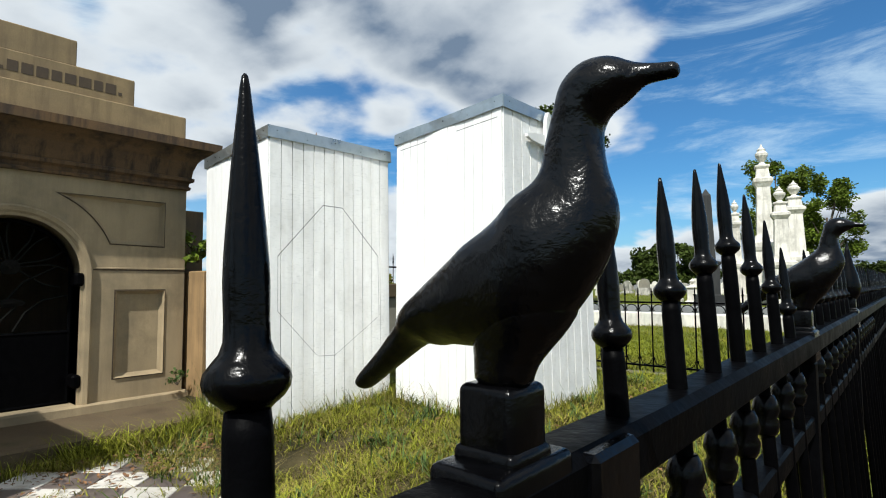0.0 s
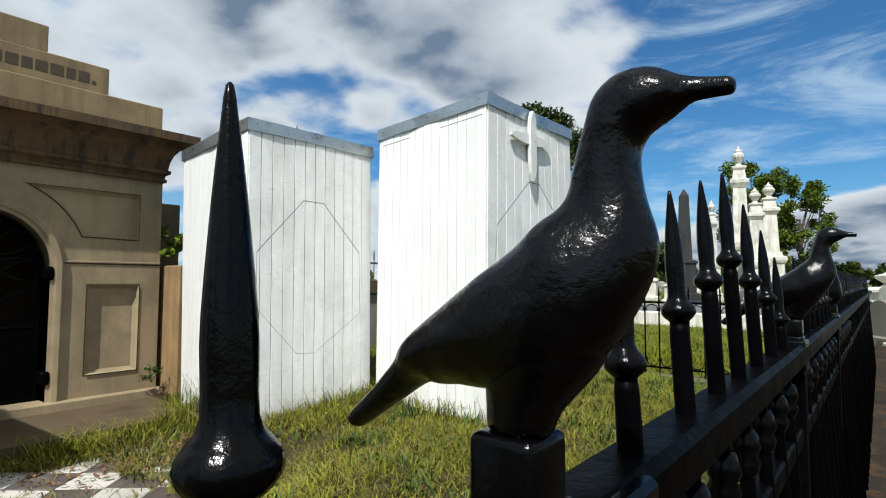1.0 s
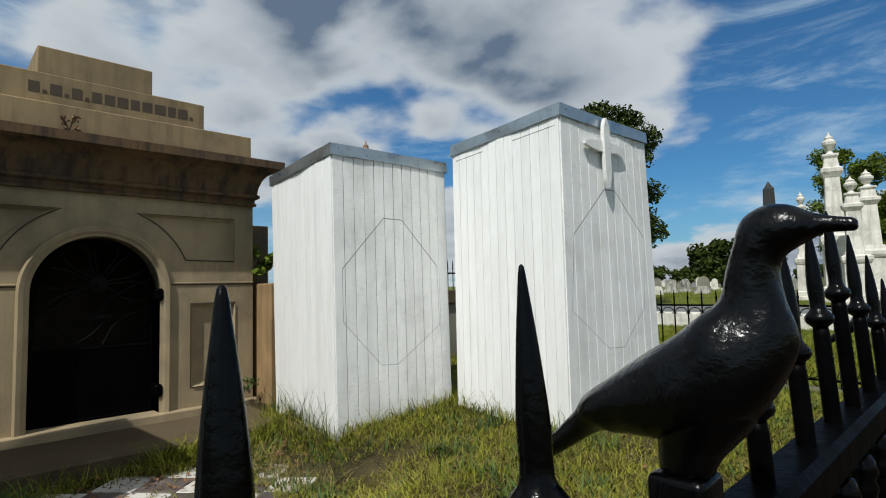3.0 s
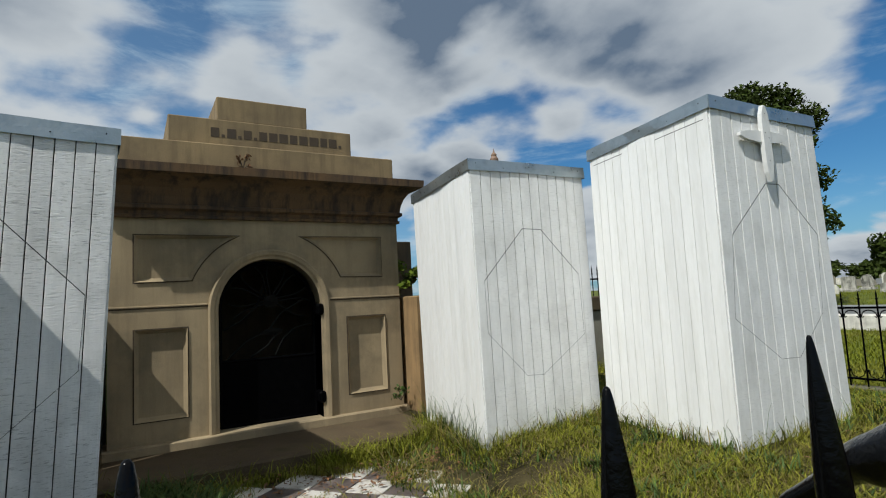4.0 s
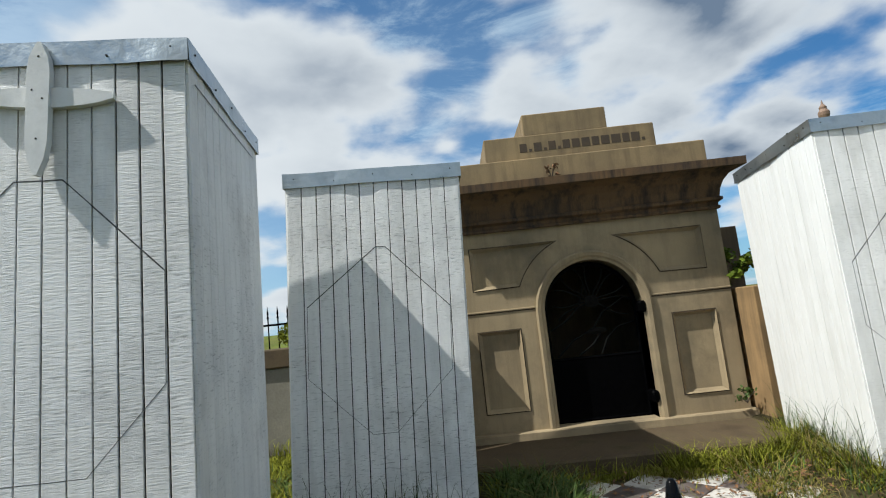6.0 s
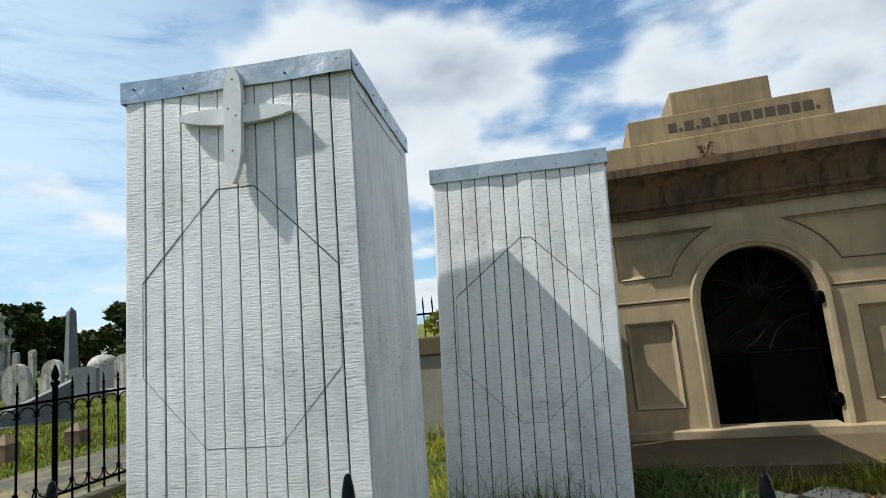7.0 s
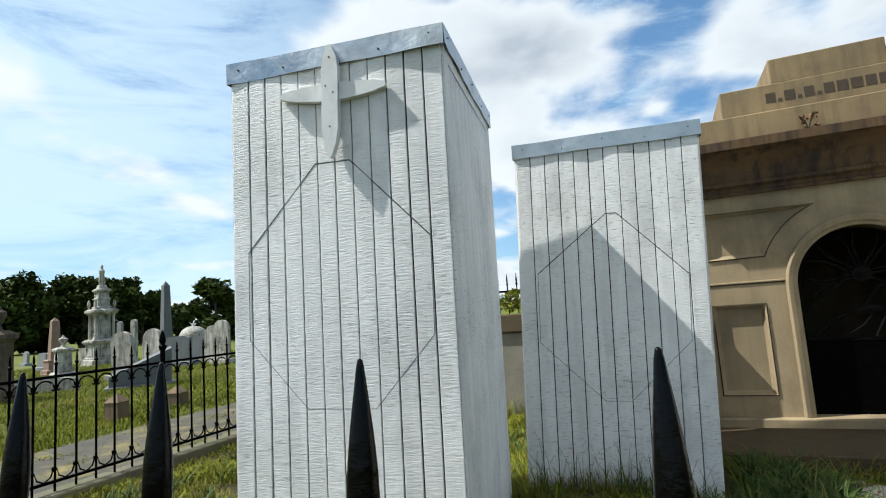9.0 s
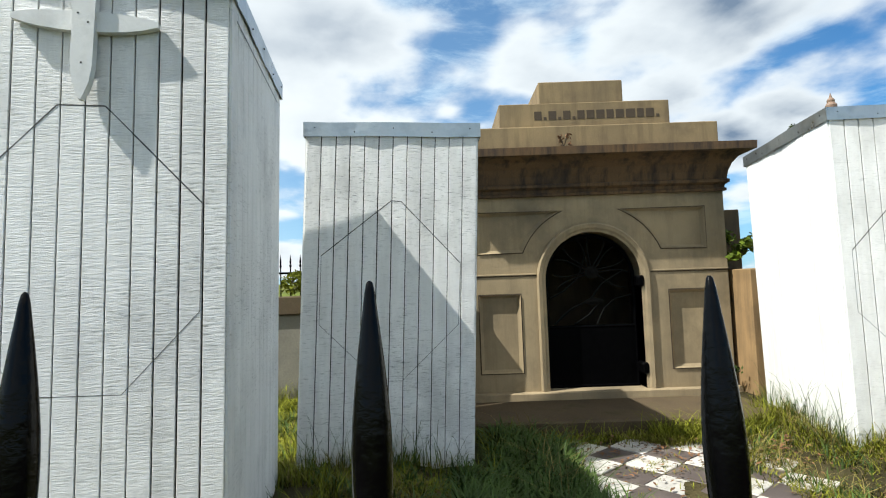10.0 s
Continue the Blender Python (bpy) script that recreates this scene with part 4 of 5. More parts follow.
def bird_mesh():
    """A standing cast bird that faces +x, its feet at z = 0: rings along a bent spine."""
    # place along x, height, half height, half width, tilt of the ring in degrees from upright
    rings = [(-0.1080, -0.0140, 0.0030, 0.0050, 48), (-0.1055, -0.0120, 0.0060, 0.0080, 48), (-0.0825, 0.0055, 0.0078, 0.0105, 50), (-0.0600, 0.0230, 0.0112, 0.0145, 52), (-0.0470, 0.0300, 0.0168, 0.0200, 36), (-0.0360, 0.0352, 0.0190, 0.0220, 28),
             (-0.0135, 0.0425, 0.0265, 0.0268, 24), (0.0190, 0.0555, 0.0335, 0.0310, 33), (0.0405, 0.0765, 0.0312, 0.0298, 46), (0.0525, 0.0960, 0.0246, 0.0190, 61), (0.0525, 0.1155, 0.0186, 0.0152, 60),
             (0.0540, 0.1320, 0.0150, 0.0152, 54), (0.0580, 0.1430, 0.0163, 0.0156, 47), (0.0668, 0.1488, 0.0160, 0.0156, 34), (0.0765, 0.1506, 0.0122, 0.0124, 24), (0.0845, 0.1492, 0.0068, 0.0068, 18),
             (0.0905, 0.1482, 0.0050, 0.0048, 10), (0.0965, 0.1474, 0.0043, 0.0041, 6), (0.1008, 0.1470, 0.0038, 0.0036, 4), (0.1025, 0.1468, 0.0018, 0.0018, 0)]
    fine = []
    for i in range(len(rings) - 1):
        a, b, c, d = (rings[max(0, min(len(rings) - 1, i + k))] for k in (-1, 0, 1, 2))
        for t in (0.0, 1 / 3, 2 / 3):
            fine.append(tuple(q + 0.5 * t * (r - p + t * (2 * p - 5 * q + 4 * r - s + t * (3 * (q - r) + s - p))) for p, q, r, s in zip(a, b, c, d)))
    rings = [(x, z, h * (1 - 0.06 * smooth_step(x, 0.01, 0.04)), w * (1 - 0.06 * smooth_step(x, 0.01, 0.04)), tilt) for x, z, h, w, tilt in fine + [rings[-1]]]
    bm = bmesh.new()
    segs, last = 36, None
    for x, z, h, w, tilt in rings:
        ca, sa = math.cos(radians(tilt)), math.sin(radians(tilt))
        ring = []
        for i in range(segs):
            a = 2 * math.pi * i / segs
            u, v = w * math.cos(a), h * math.sin(a)
            n = 0.0012 * noise.noise((x * 80 + u * 80, v * 90, z * 80)) * min(1.0, w / 0.015)
            # the folded wing swells into a shoulder on each side
            flank = math.degrees(math.acos(abs(math.cos(a)))) if math.sin(a) > 0 else -math.degrees(math.acos(abs(math.cos(a))))
            shoulder = 0.0038 * math.exp(-((x - 0.010) / 0.011) ** 2) * math.exp(-((flank - 38) / 17) ** 2) + 0.0030 * math.exp(-((x - 0.043) / 0.009) ** 2) * math.exp(-((flank - 42) / 22) ** 2)
            # folded feathers stand proud of the flank and end in a step over the tail
            fold = smooth_step(x, -0.0610, -0.0565) * (1 - smooth_step(x, -0.005, 0.025)) * smooth_step(flank, -12, 2) * (1 - 0.85 * smooth_step(flank, 35, 65) * smooth_step(x, -0.055, -0.045))
            wing = 0.0017 * fold * (1 + 0.16 * math.sin(flank * 0.22 + x * 160)) + shoulder
            u, v = u + wing * math.cos(a), v + wing * math.sin(a)
            ring.append(bm.verts.new((x - sa * (v + n), u + n, z + ca * (v + n))))
        if last:
            for i in range(segs):
                j = (i + 1) % segs
                bm.faces.new((last[i], last[j], ring[j], ring[i]))
        else:
            bm.faces.new(ring[::-1])
        last = ring
    bm.faces.new(last)
    last = None
    for cx, rx, ry, z in ((0.0070, 0.0172, 0.0150, -0.003), (0.0072, 0.0172, 0.0150, 0.006), (0.0100, 0.0200, 0.0165, 0.014), (0.0145, 0.0250, 0.0200, 0.024), (0.0200, 0.0300, 0.0250, 0.036), (0.0240, 0.0300, 0.0270, 0.052)):
        ring = [bm.verts.new((cx + rx * math.cos(2 * math.pi * i / 20), ry * math.sin(2 * math.pi * i / 20), z)) for i in range(20)]
        if last:
            for i in range(20):
                bm.faces.new((last[i], last[(i + 1) % 20], ring[(i + 1) % 20], ring[i]))
        else:
            bm.faces.new(ring[::-1])
        last = ring
    bm.faces.new(last)
    return bm


def make_birds():
    me = finish(bird_mesh(), "bird_statue", "iron_bird", True)
    for n in range(2):
        ob = new("bird_statue", me)
        k = 1.0 if n == 0 else 1.08
        ob.matrix_world = pose(FENCE_X - 0.0055, BIRD_Y - 0.001 + BIRD_STEP * n, RAIL_Z + 0.0445, 0, 0, 0) @ Matrix.Scale(k, 4)
        tagged(ob, "black gloss-painted cast-iron bird standing on the fence", "statue", "cast birds on the fence")
        for name, kind in (("rounding", "SUBSURF"),):
            mod = ob.modifiers.new(name, kind)
            mod.levels = mod.render_levels = 1


make_fence()
make_birds()


# ---------------------------------------------------------------- side fences of the plot
def side_fence(label, y, x0, x1, z, step):
    """A light iron fence along x: pickets with points, small arches under the top rail, a foot rail."""
    th = thing("side_fence", label, "fence", ((x0 + x1) / 2, y, z))
    inv = th.matrix_world.inverted()

    def add(name, me, m=None):
        ob = new(name, me)
        ob.parent, ob.matrix_parent_inverse = th, inv
        if m:
            ob.matrix_basis = m
        return ob

    for name, zz, h in (("top_rail", 0.86, 0.022), ("foot_rail", 0.10, 0.022)):
        add(name, finish(a_box(x0, x1, y - 0.012, y + 0.012, z + zz, z + zz + h, bevel=0.003), name, "iron_dull"))
    bar = finish(lathe(bmesh.new(), [(0.0095, 0.0), (0.0095, 0.955), (0.015, 0.962), (0.015, 0.972), (0.006, 0.98), (0.010, 1.0), (0.006, 1.03), (0.001, 1.06)], (0, 0, 0), 6), "picket", "iron_dull")
    hoop = bmesh.new()
    pts = [(step * (0.5 - 0.42 * math.cos(math.pi * i / 8)), 0, -0.075 + 0.06 * math.sin(math.pi * i / 8)) for i in range(9)]
    tube(hoop, pts, 0.0068, 5)
    tube(hoop, [(0.05 * step, 0, -0.075), (0.12 * step, 0, -0.095), (0.2 * step, 0, -0.08)], 0.006, 5)
    tube(hoop, [(0.95 * step, 0, -0.075), (0.88 * step, 0, -0.095), (0.8 * step, 0, -0.08)], 0.006, 5)
    hoop_me = finish(hoop, "scroll", "iron_dull")
    curl = bmesh.new()
    tube(curl, [(0.06 * step, 0, 0.09), (0.2 * step, 0, 0.03), (0.5 * step, 0, 0.005), (0.8 * step, 0, 0.03), (0.94 * step, 0, 0.09)], 0.006, 5)
    lathe(curl, [(0.012, 0.07), (0.02, 0.085), (0.012, 0.10)], (0.05 * step, 0, 0), 6)
    curl_me = finish(curl, "scroll", "iron_dull")
    n = int((x1 - x0) / step)
    for i in range(n + 1):
        x = x0 + i * step
        add("picket", bar, pose(x, y, z))
        if i < n:
            add("scroll", hoop_me, pose(x, y, z + 0.86))
            add("scroll", curl_me, pose(x, y, z + 0.115))
    post = finish(lathe(bmesh.new(), [(0.022, 0.0), (0.022, 0.98), (0.034, 1.0), (0.034, 1.02), (0.02, 1.035), (0.032, 1.07), (0.024, 1.11), (0.006, 1.16)], (0, 0, 0), 10), "post", "iron_dull")
    for x in (x0, x0 + 14 * step, x1):
        add("post", post, pose(x, y, z))
    return th


side_fence("black wrought-iron side fence on a low stone kerb", -5.0, -5.452, 0.0255, 0.07, 0.1565)
side_fence("black wrought-iron side fence on a low stone kerb", 6.5, -5.55, 0.15, 0.02, 0.165)


def kerb(y, x0, x1, z):
    bm = bmesh.new()
    x = x0
    while x < x1 - 0.2:
        w = min(1.4, x1 - x)
        box(bm, x, x + w - 0.008, y - 0.11, y + 0.11, -0.15, z, bevel=0.012)
        x += w
    return bm


solid("kerb_south", kerb(-5.0, -5.6, 0.0, 0.11), "kerb", "low weathered stone kerb under the side fence", "kerb", kind="structure")
solid("kerb_north", kerb(6.5, -5.6, 0.0, 0.05), "kerb", "low weathered stone kerb under the side fence", "kerb", kind="structure")


def bank_fence(y0, y1):
    th = thing("bank_fence", "black iron fence with spear points on the bank", "fence", (-6.2, (y0 + y1) / 2, 1.1))
    inv = th.matrix_world.inverted()
    me = finish(lathe(bmesh.new(), [(0.008, 0.0), (0.008, 0.40), (0.016, 0.42), (0.008, 0.44), (0.012, 0.47), (0.001, 0.56)], (0, 0, 0), 6), "picket", "iron_dull")
    ob = new("top_rail", finish(a_box(-6.212, -6.188, y0, y1, 1.40, 1.425), "top_rail", "iron_dull"))
    ob.parent, ob.matrix_parent_inverse = th, inv
    k = 0
    while y0 + 0.12 * k <= y1:
        ob = new("picket", me)
        ob.parent, ob.matrix_parent_inverse = th, inv
        ob.matrix_basis = pose(-6.2, y0 + 0.12 * k, 1.08)
        k += 1


bank_fence(-4.8, -1.2)
bank_fence(3.6, 6.4)


# ---------------------------------------------------------------- the cemetery beyond
def at_polar(az, dist):
    """Plan place at a bearing (degrees from +x, anticlockwise) and distance from the walk."""
    ex, ey = (0.35, -0.12) if az > 0 else (0.40, -0.67)
    return ex + dist * math.cos(radians(az)), ey + dist * math.sin(radians(az))


def monument(name, label, category, az, dist, group="", sink=0.1, rz=0.0):
    x, y = at_polar(az, dist)
    return thing(name, label, category, (x, y, ground_z(x, y) - sink), group, rz=rz)


def square(prof, turn=math.pi / 4, segs=4):
    return lathe(bmesh.new(), [(r * (1.414 if segs == 4 else 1), z) for r, z in prof], (0, 0, 0), segs, turn=turn)


def obelisk(label, mat, az, dist, top, half, base=0.28):
    th = monument("obelisk", label, "monument", az, dist, rz=20 if az > 0 else -15)
    part("pedestal", square([(half * 2.2, 0), (half * 2.2, top * 0.06), (half * 1.9, top * 0.07), (half * 1.9, top * 0.12), (half * 1.45, top * 0.13), (half * 1.45, top * base), (half * 1.65, top * (base + 0.015)), (half * 1.65, top * (base + 0.03)), (half * 1.2, top * (base + 0.04))]), mat, th)
    part("shaft", square([(half, top * (base + 0.04)), (half * 0.66, top * 0.94), (half * 0.02, top * 1.0)]), mat, th)


def tiered_monument(az, dist, top):
    """A tall tiered marble monument with columns at the corners, crowned by a draped figure kept as a plain shape."""
    th = monument("tiered_monument", "tall tiered white marble monument with corner columns", "monument", az, dist, rz=-15)
    k = top / 5.4
    w = 0.82 * k
    part("base", square([(0.92 * w, 0), (0.92 * w, 0.18 * k), (0.86 * w, 0.2 * k), (0.86 * w, 0.38 * k), (0.76 * w, 0.42 * k), (0.76 * w, 0.5 * k), (0.70 * w, 0.52 * k), (0.68 * w, 1.15 * k), (0.76 * w, 1.2 * k), (0.84 * w, 1.3 * k), (0.84 * w, 1.38 * k), (0.74 * w, 1.4 * k), (0.7 * w, 1.46 * k)]), "marble", th)
    part("core", square([(0.44 * w, 1.46 * k), (0.40 * w, 1.6 * k), (0.40 * w, 2.6 * k), (0.46 * w, 2.75 * k)]), "marble", th)
    for a in range(4):
        for nm, y0, z0, z1, hw in (("niche", 0.405, 1.7, 2.45, 0.2), ("tablet", 0.685, 0.62, 1.08, 0.42)):
            out = [(-hw * w, z0 * k), (hw * w, z0 * k), *arc(0, z1 * k - hw * w * 0.6, hw * w, 0, 180, 8)] if nm == "niche" else [(-hw * w, z0 * k), (hw * w, z0 * k), (hw * w, z1 * k), (-hw * w, z1 * k)]
            bm = bmesh.new()
            ring_yz(bm, out, y0 * w - 0.02, y0 * w + 0.03, 0.05)
            ring_yz(bm, out, y0 * w - 0.02, y0 * w + 0.03, -0.02)
            bmesh.ops.transform(bm, matrix=pose(0, 0, 0, 0, 0, 90 * a), verts=bm.verts)
            part(nm, bm, "marble", th)
    for sx in (-1, 1):
        for sy in (-1, 1):
            part("column", lathe(bmesh.new(), [(0.13 * w, 1.46 * k), (0.10 * w, 1.56 * k), (0.09 * w, 2.6 * k), (0.13 * w, 2.75 * k)], (0.5 * w * sx, 0.5 * w * sy, 0), 8), "marble", th)
            part("urn", lathe(bmesh.new(), [(0.09 * w, 3.02 * k), (0.05 * w, 3.1 * k), (0.11 * w, 3.25 * k), (0.09 * w, 3.38 * k), (0.03 * w, 3.52 * k)], (0.55 * w * sx, 0.55 * w * sy, 0), 8), "marble", th)
    part("entablature", square([(0.62 * w, 2.75 * k), (0.74 * w, 2.86 * k), (0.74 * w, 2.96 * k), (0.6 * w, 3.03 * k)]), "marble", th)
    part("upper_tier", square([(0.46 * w, 3.03 * k), (0.46 * w, 3.12 * k), (0.36 * w, 3.18 * k), (0.34 * w, 3.5 * k), (0.39 * w, 3.53 * k), (0.39 * w, 3.58 * k), (0.32 * w, 3.62 * k), (0.31 * w, 3.88 * k), (0.42 * w, 3.98 * k), (0.42 * w, 4.05 * k), (0.26 * w, 4.12 * k), (0.2 * w, 4.3 * k)]), "marble", th)
    part("crowning_figure", lathe(bmesh.new(), [(0.17 * w, 4.3 * k), (0.2 * w, 4.55 * k), (0.15 * w, 4.85 * k), (0.17 * w, 5.05 * k), (0.07 * w, 5.18 * k), (0.09 * w, 5.3 * k), (0.03 * w, 5.4 * k)], (0, 0, 0), 10), "marble", th)


def column_monument(label, az, dist, top, half, mat="marble"):
    th = monument("column_monument", label, "monument", az, dist, rz=15)
    part("plinth", square([(half * 2.1, 0), (half * 2.1, top * 0.05), (half * 1.85, top * 0.055), (half * 1.85, top * 0.09), (half * 1.6, top * 0.10)]), mat, th)
    part("pedestal", square([(half * 1.5, top * 0.10), (half * 1.45, top * 0.33), (half * 1.6, top * 0.34), (half * 1.75, top * 0.36), (half * 1.75, top * 0.385), (half * 1.3, top * 0.40), (half * 1.2, top * 0.43)]), mat, th)
    part("shaft", square([(half, top * 0.43), (half * 0.8, top * 0.73)]), mat, th)
    part("capital", square([(half * 0.84, top * 0.73), (half * 1.0, top * 0.745), (half * 1.18, top * 0.76), (half * 1.18, top * 0.78), (half * 0.85, top * 0.79), (half * 0.72, top * 0.84), (half * 0.9, top * 0.855), (half * 0.9, top * 0.865), (half * 0.5, top * 0.87)]), mat, th)
    part("urn", lathe(bmesh.new(), [(half * 0.5, top * 0.87), (half * 0.28, top * 0.885), (half * 0.5, top * 0.90), (half * 0.78, top * 0.925), (half * 0.80, top * 0.94), (half * 0.5, top * 0.955), (half * 0.55, top * 0.965), (half * 0.2, top * 0.98), (half * 0.05, top)], (0, 0, 0), 12), mat, th)


def urn_monument(label, mat, az, dist, top, half):
    th = monument("urn_monument", label, "monument", az, dist, rz=10 if az > 0 else -18)
    part("base", square([(half * 1.5, 0), (half * 1.5, top * 0.16), (half * 1.25, top * 0.2)]), mat, th)
    part("die", square([(half, top * 0.2), (half * 0.95, top * 0.62), (half * 1.25, top * 0.66), (half * 1.25, top * 0.70), (half * 0.7, top * 0.74)]), mat, th)
    part("urn", lathe(bmesh.new(), [(half * 0.45, top * 0.74), (half * 0.25, top * 0.79), (half * 0.6, top * 0.88), (half * 0.65, top * 0.92), (half * 0.3, top * 0.95), (half * 0.1, top)], (0, 0, 0), 10), mat, th)


def tablet_mesh(w, h, d, round_top):
    bm = bmesh.new()
    if round_top:
        out = [(-w / 2, 0), (w / 2, 0), (w / 2, h - w / 2), *arc(0, h - w / 2, w / 2, 0, 180, 12)[1:-1], (-w / 2, h - w / 2)]
    else:
        out = [(-w / 2, 0), (w / 2, 0), (w / 2, h * 0.93), (w * 0.3, h), (-w * 0.3, h), (-w / 2, h * 0.93)]
    slab_yz(bm, [out], -d / 2, d / 2)
    bm.faces.new([bm.verts.new((-d / 2, p, q)) for p, q in out][::-1])
    bmesh.ops.remove_doubles(bm, verts=bm.verts, dist=1e-5)
    return bm


def headstone(az, dist, w, h, mat, round_top, turn, tilt=0.0, base=True):
    x, y = at_polar(az, dist)
    word = {"marble_white": "clean white marble", "marble": "weathered white marble", "granite": "grey granite", "granite_light": "light granite", "granite_pink": "pink granite", "concrete": "grey stone"}[mat]
    th = thing("headstone", f"{word} headstone with {'round' if round_top else 'shouldered'} top on the grass", "headstone", (x, y, ground_z(x, y) - 0.08), "headstones in the cemetery", rz=turn)
    b = 0.08
    if base:
        b = 0.24
        part("base", a_box(-0.2, 0.2, -w * 0.68, w * 0.68, 0, b, bevel=0.015), mat, th)
    bm = tablet_mesh(w, h, 0.13, round_top)
    bmesh.ops.transform(bm, matrix=pose(0, 0, b, 0, tilt, 0), verts=bm.verts)
    part("tablet", bm, mat, th)


def dome_tomb(az, dist):
    th = monument("domed_tomb", "small white domed marble tomb far off", "tomb", az, dist, rz=30)
    part("wall", lathe(bmesh.new(), [(1.15, 0), (1.15, 0.2), (1.05, 0.25), (1.05, 0.8), (1.2, 0.85), (1.2, 0.98)], (0, 0, 0), 8), "marble", th)
    part("dome", lathe(bmesh.new(), [(1.08, 0.98), (1.08, 1.12), (0.98, 1.38), (0.78, 1.62), (0.45, 1.79), (0.12, 1.85), (0.1, 1.98), (0.02, 2.12)], (0, 0, 0), 16), "marble", th, smooth=True)


def block_marker(az, dist, w, h, mat):
    th = monument("marker_post", "small square brown stone corner marker in the grass", "marker", az, dist, sink=0.05, rz=12)
    part("block", square([(w, 0), (w, h), (w * 1.08, h + 0.01), (w * 0.1, h + 0.12)]), mat, th)


obelisk("tall dark grey granite obelisk on a stepped pedestal", "granite_dark", 105.0, 24, 4.85, 0.26, 0.36)
obelisk("slender pale granite obelisk behind the graves", "granite_light", -130.6, 36, 4.45, 0.26, 0.16)
obelisk("short pink granite obelisk", "granite_pink", -122.1, 24, 2.1, 0.17, 0.26)
tiered_monument(-125.5, 30, 4.75)
column_monument("tall white marble column with urn", 100.25, 26, 6.75, 0.30, "marble_white")
column_monument("white marble column with crowning urn", 97.9, 26, 5.1, 0.30, "marble_white")
column_monument("white marble column with slender shaft", 99.0, 24, 4.7, 0.26, "marble_white")
column_monument("slim white marble column", 102.6, 27, 4.6, 0.2, "marble_white")
urn_monument("brown stone monument with urn", "stone_old", -118.3, 14.5, 2.1, 0.24)
urn_monument("white marble monument with urn", "marble", -122.7, 21, 1.42, 0.2)
urn_monument("white marble monument with urn", "marble_white", 108.0, 27, 1.5, 0.22)
urn_monument("white marble monument with urn", "marble_white", 106.4, 26, 1.2, 0.2)
urn_monument("white marble monument with urn", "marble_white", 89.6, 17, 1.5, 0.5)
obelisk("tall dark granite obelisk far off", "granite", 88.4, 45, 4.3, 0.4, 0.2)
dome_tomb(-132.9, 50)
headstone(-127.2, 17, 0.72, 1.12, "marble", True, 6, 3)
headstone(-129.4, 17.5, 0.62, 1.15, "marble", True, 2, -2)


def wedge_tomb(az, dist):
    """A low grave block with a sloping top, beside a squared block."""
    th = monument("grave_block", "dark weathered stone grave block with sloping top", "grave", az, dist, rz=az + 180)
    part("slab", hexa(bmesh.new(), [(-0.3, -0.62, 0), (0.3, -0.62, 0), (0.3, 0.62, 0), (-0.3, 0.62, 0)], [(-0.3, -0.62, 0.40), (0.3, -0.62, 0.38), (0.3, 0.62, 0.92), (-0.3, 0.62, 0.95)]), "granite_light", th)
    part("footing", a_box(-0.4, 0.4, -0.7, 0.7, 0, 0.16, bevel=0.015), "granite_light", th)


wedge_tomb(-128.5, 14.5)
headstone(-131.6, 21, 1.0, 0.85, "granite_light", False, 6)
headstone(-134.6, 22, 0.72, 1.15, "marble", True, 2)
headstone(-135.4, 20, 0.60, 1.30, "marble", True, 2)
headstone(-133.6, 23, 0.9, 0.8, "granite_light", False, 2)
headstone(-121.0, 16, 1.9, 0.32, "marble", False, 20, 0, False)
headstone(-128.0, 24, 0.22, 1.6, "marble", True, 6)
headstone(-126.9, 28, 0.24, 1.7, "granite", True, 6)
block_marker(-126.6, 9.2, 0.11, 0.30, "stone_side")
block_marker(-131.4, 10.0, 0.12, 0.25, "stone_side")
block_marker(-117.5, 9.0, 0.1, 0.18, "concrete")
rng = random.Random(7)
for i in range(64):
    az = rng.uniform(102.5, 121)
    d = rng.uniform(34, 85)
    headstone(az, d, rng.uniform(0.45, 0.95), rng.uniform(0.45, 1.0), rng.choice(("marble_white", "marble_white", "marble", "granite", "concrete")), rng.random() < 0.5, az + rng.uniform(-25, 10), rng.uniform(-6, 6), rng.random() < 0.6)
for i in range(10):
    az = rng.uniform(86.5, 92.5)
    headstone(az, rng.uniform(10, 28), rng.uniform(0.5, 0.9), rng.uniform(0.4, 0.9), rng.choice(("marble_white", "marble", "concrete")), rng.random() < 0.5, az - 60, rng.uniform(-4, 4))
for i in range(12):
    az = rng.uniform(-136, -119)
    headstone(az, rng.uniform(26, 42), rng.uniform(0.45, 0.8), rng.uniform(0.5, 0.9), rng.choice(("marble", "granite", "concrete")), rng.random() < 0.5, rng.uniform(-15, 15), rng.uniform(-3, 3))

bm = bmesh.new()
box(bm, -26, 3.0, 14.0, 14.5, -0.1, 0.36, bevel=0.02)
solid("plot_wall", bm, "marble_white", "low white marble wall round a grave plot", "low wall", kind="structure")
bm = bmesh.new()
box(bm, -26, 3.0, 17.5, 17.8, -0.1, 0.42, bevel=0.02)
solid("plot_wall_rear", bm, "granite", "low grey stone wall round a grave plot", "low wall", kind="structure")
bm = bmesh.new()
pts = [(-20, -5.5), (-5.8, -5.3), (2.5, -5.3), (2.5, -6.9), (-5.8, -7.0), (-20, -7.2)]
top = [bm.verts.new((x, y, 0.055)) for x, y in pts]
bm.faces.new(top)
solid("gravel_path", bm, "path", "grey gravel path with dry grass", "path", kind="structure")


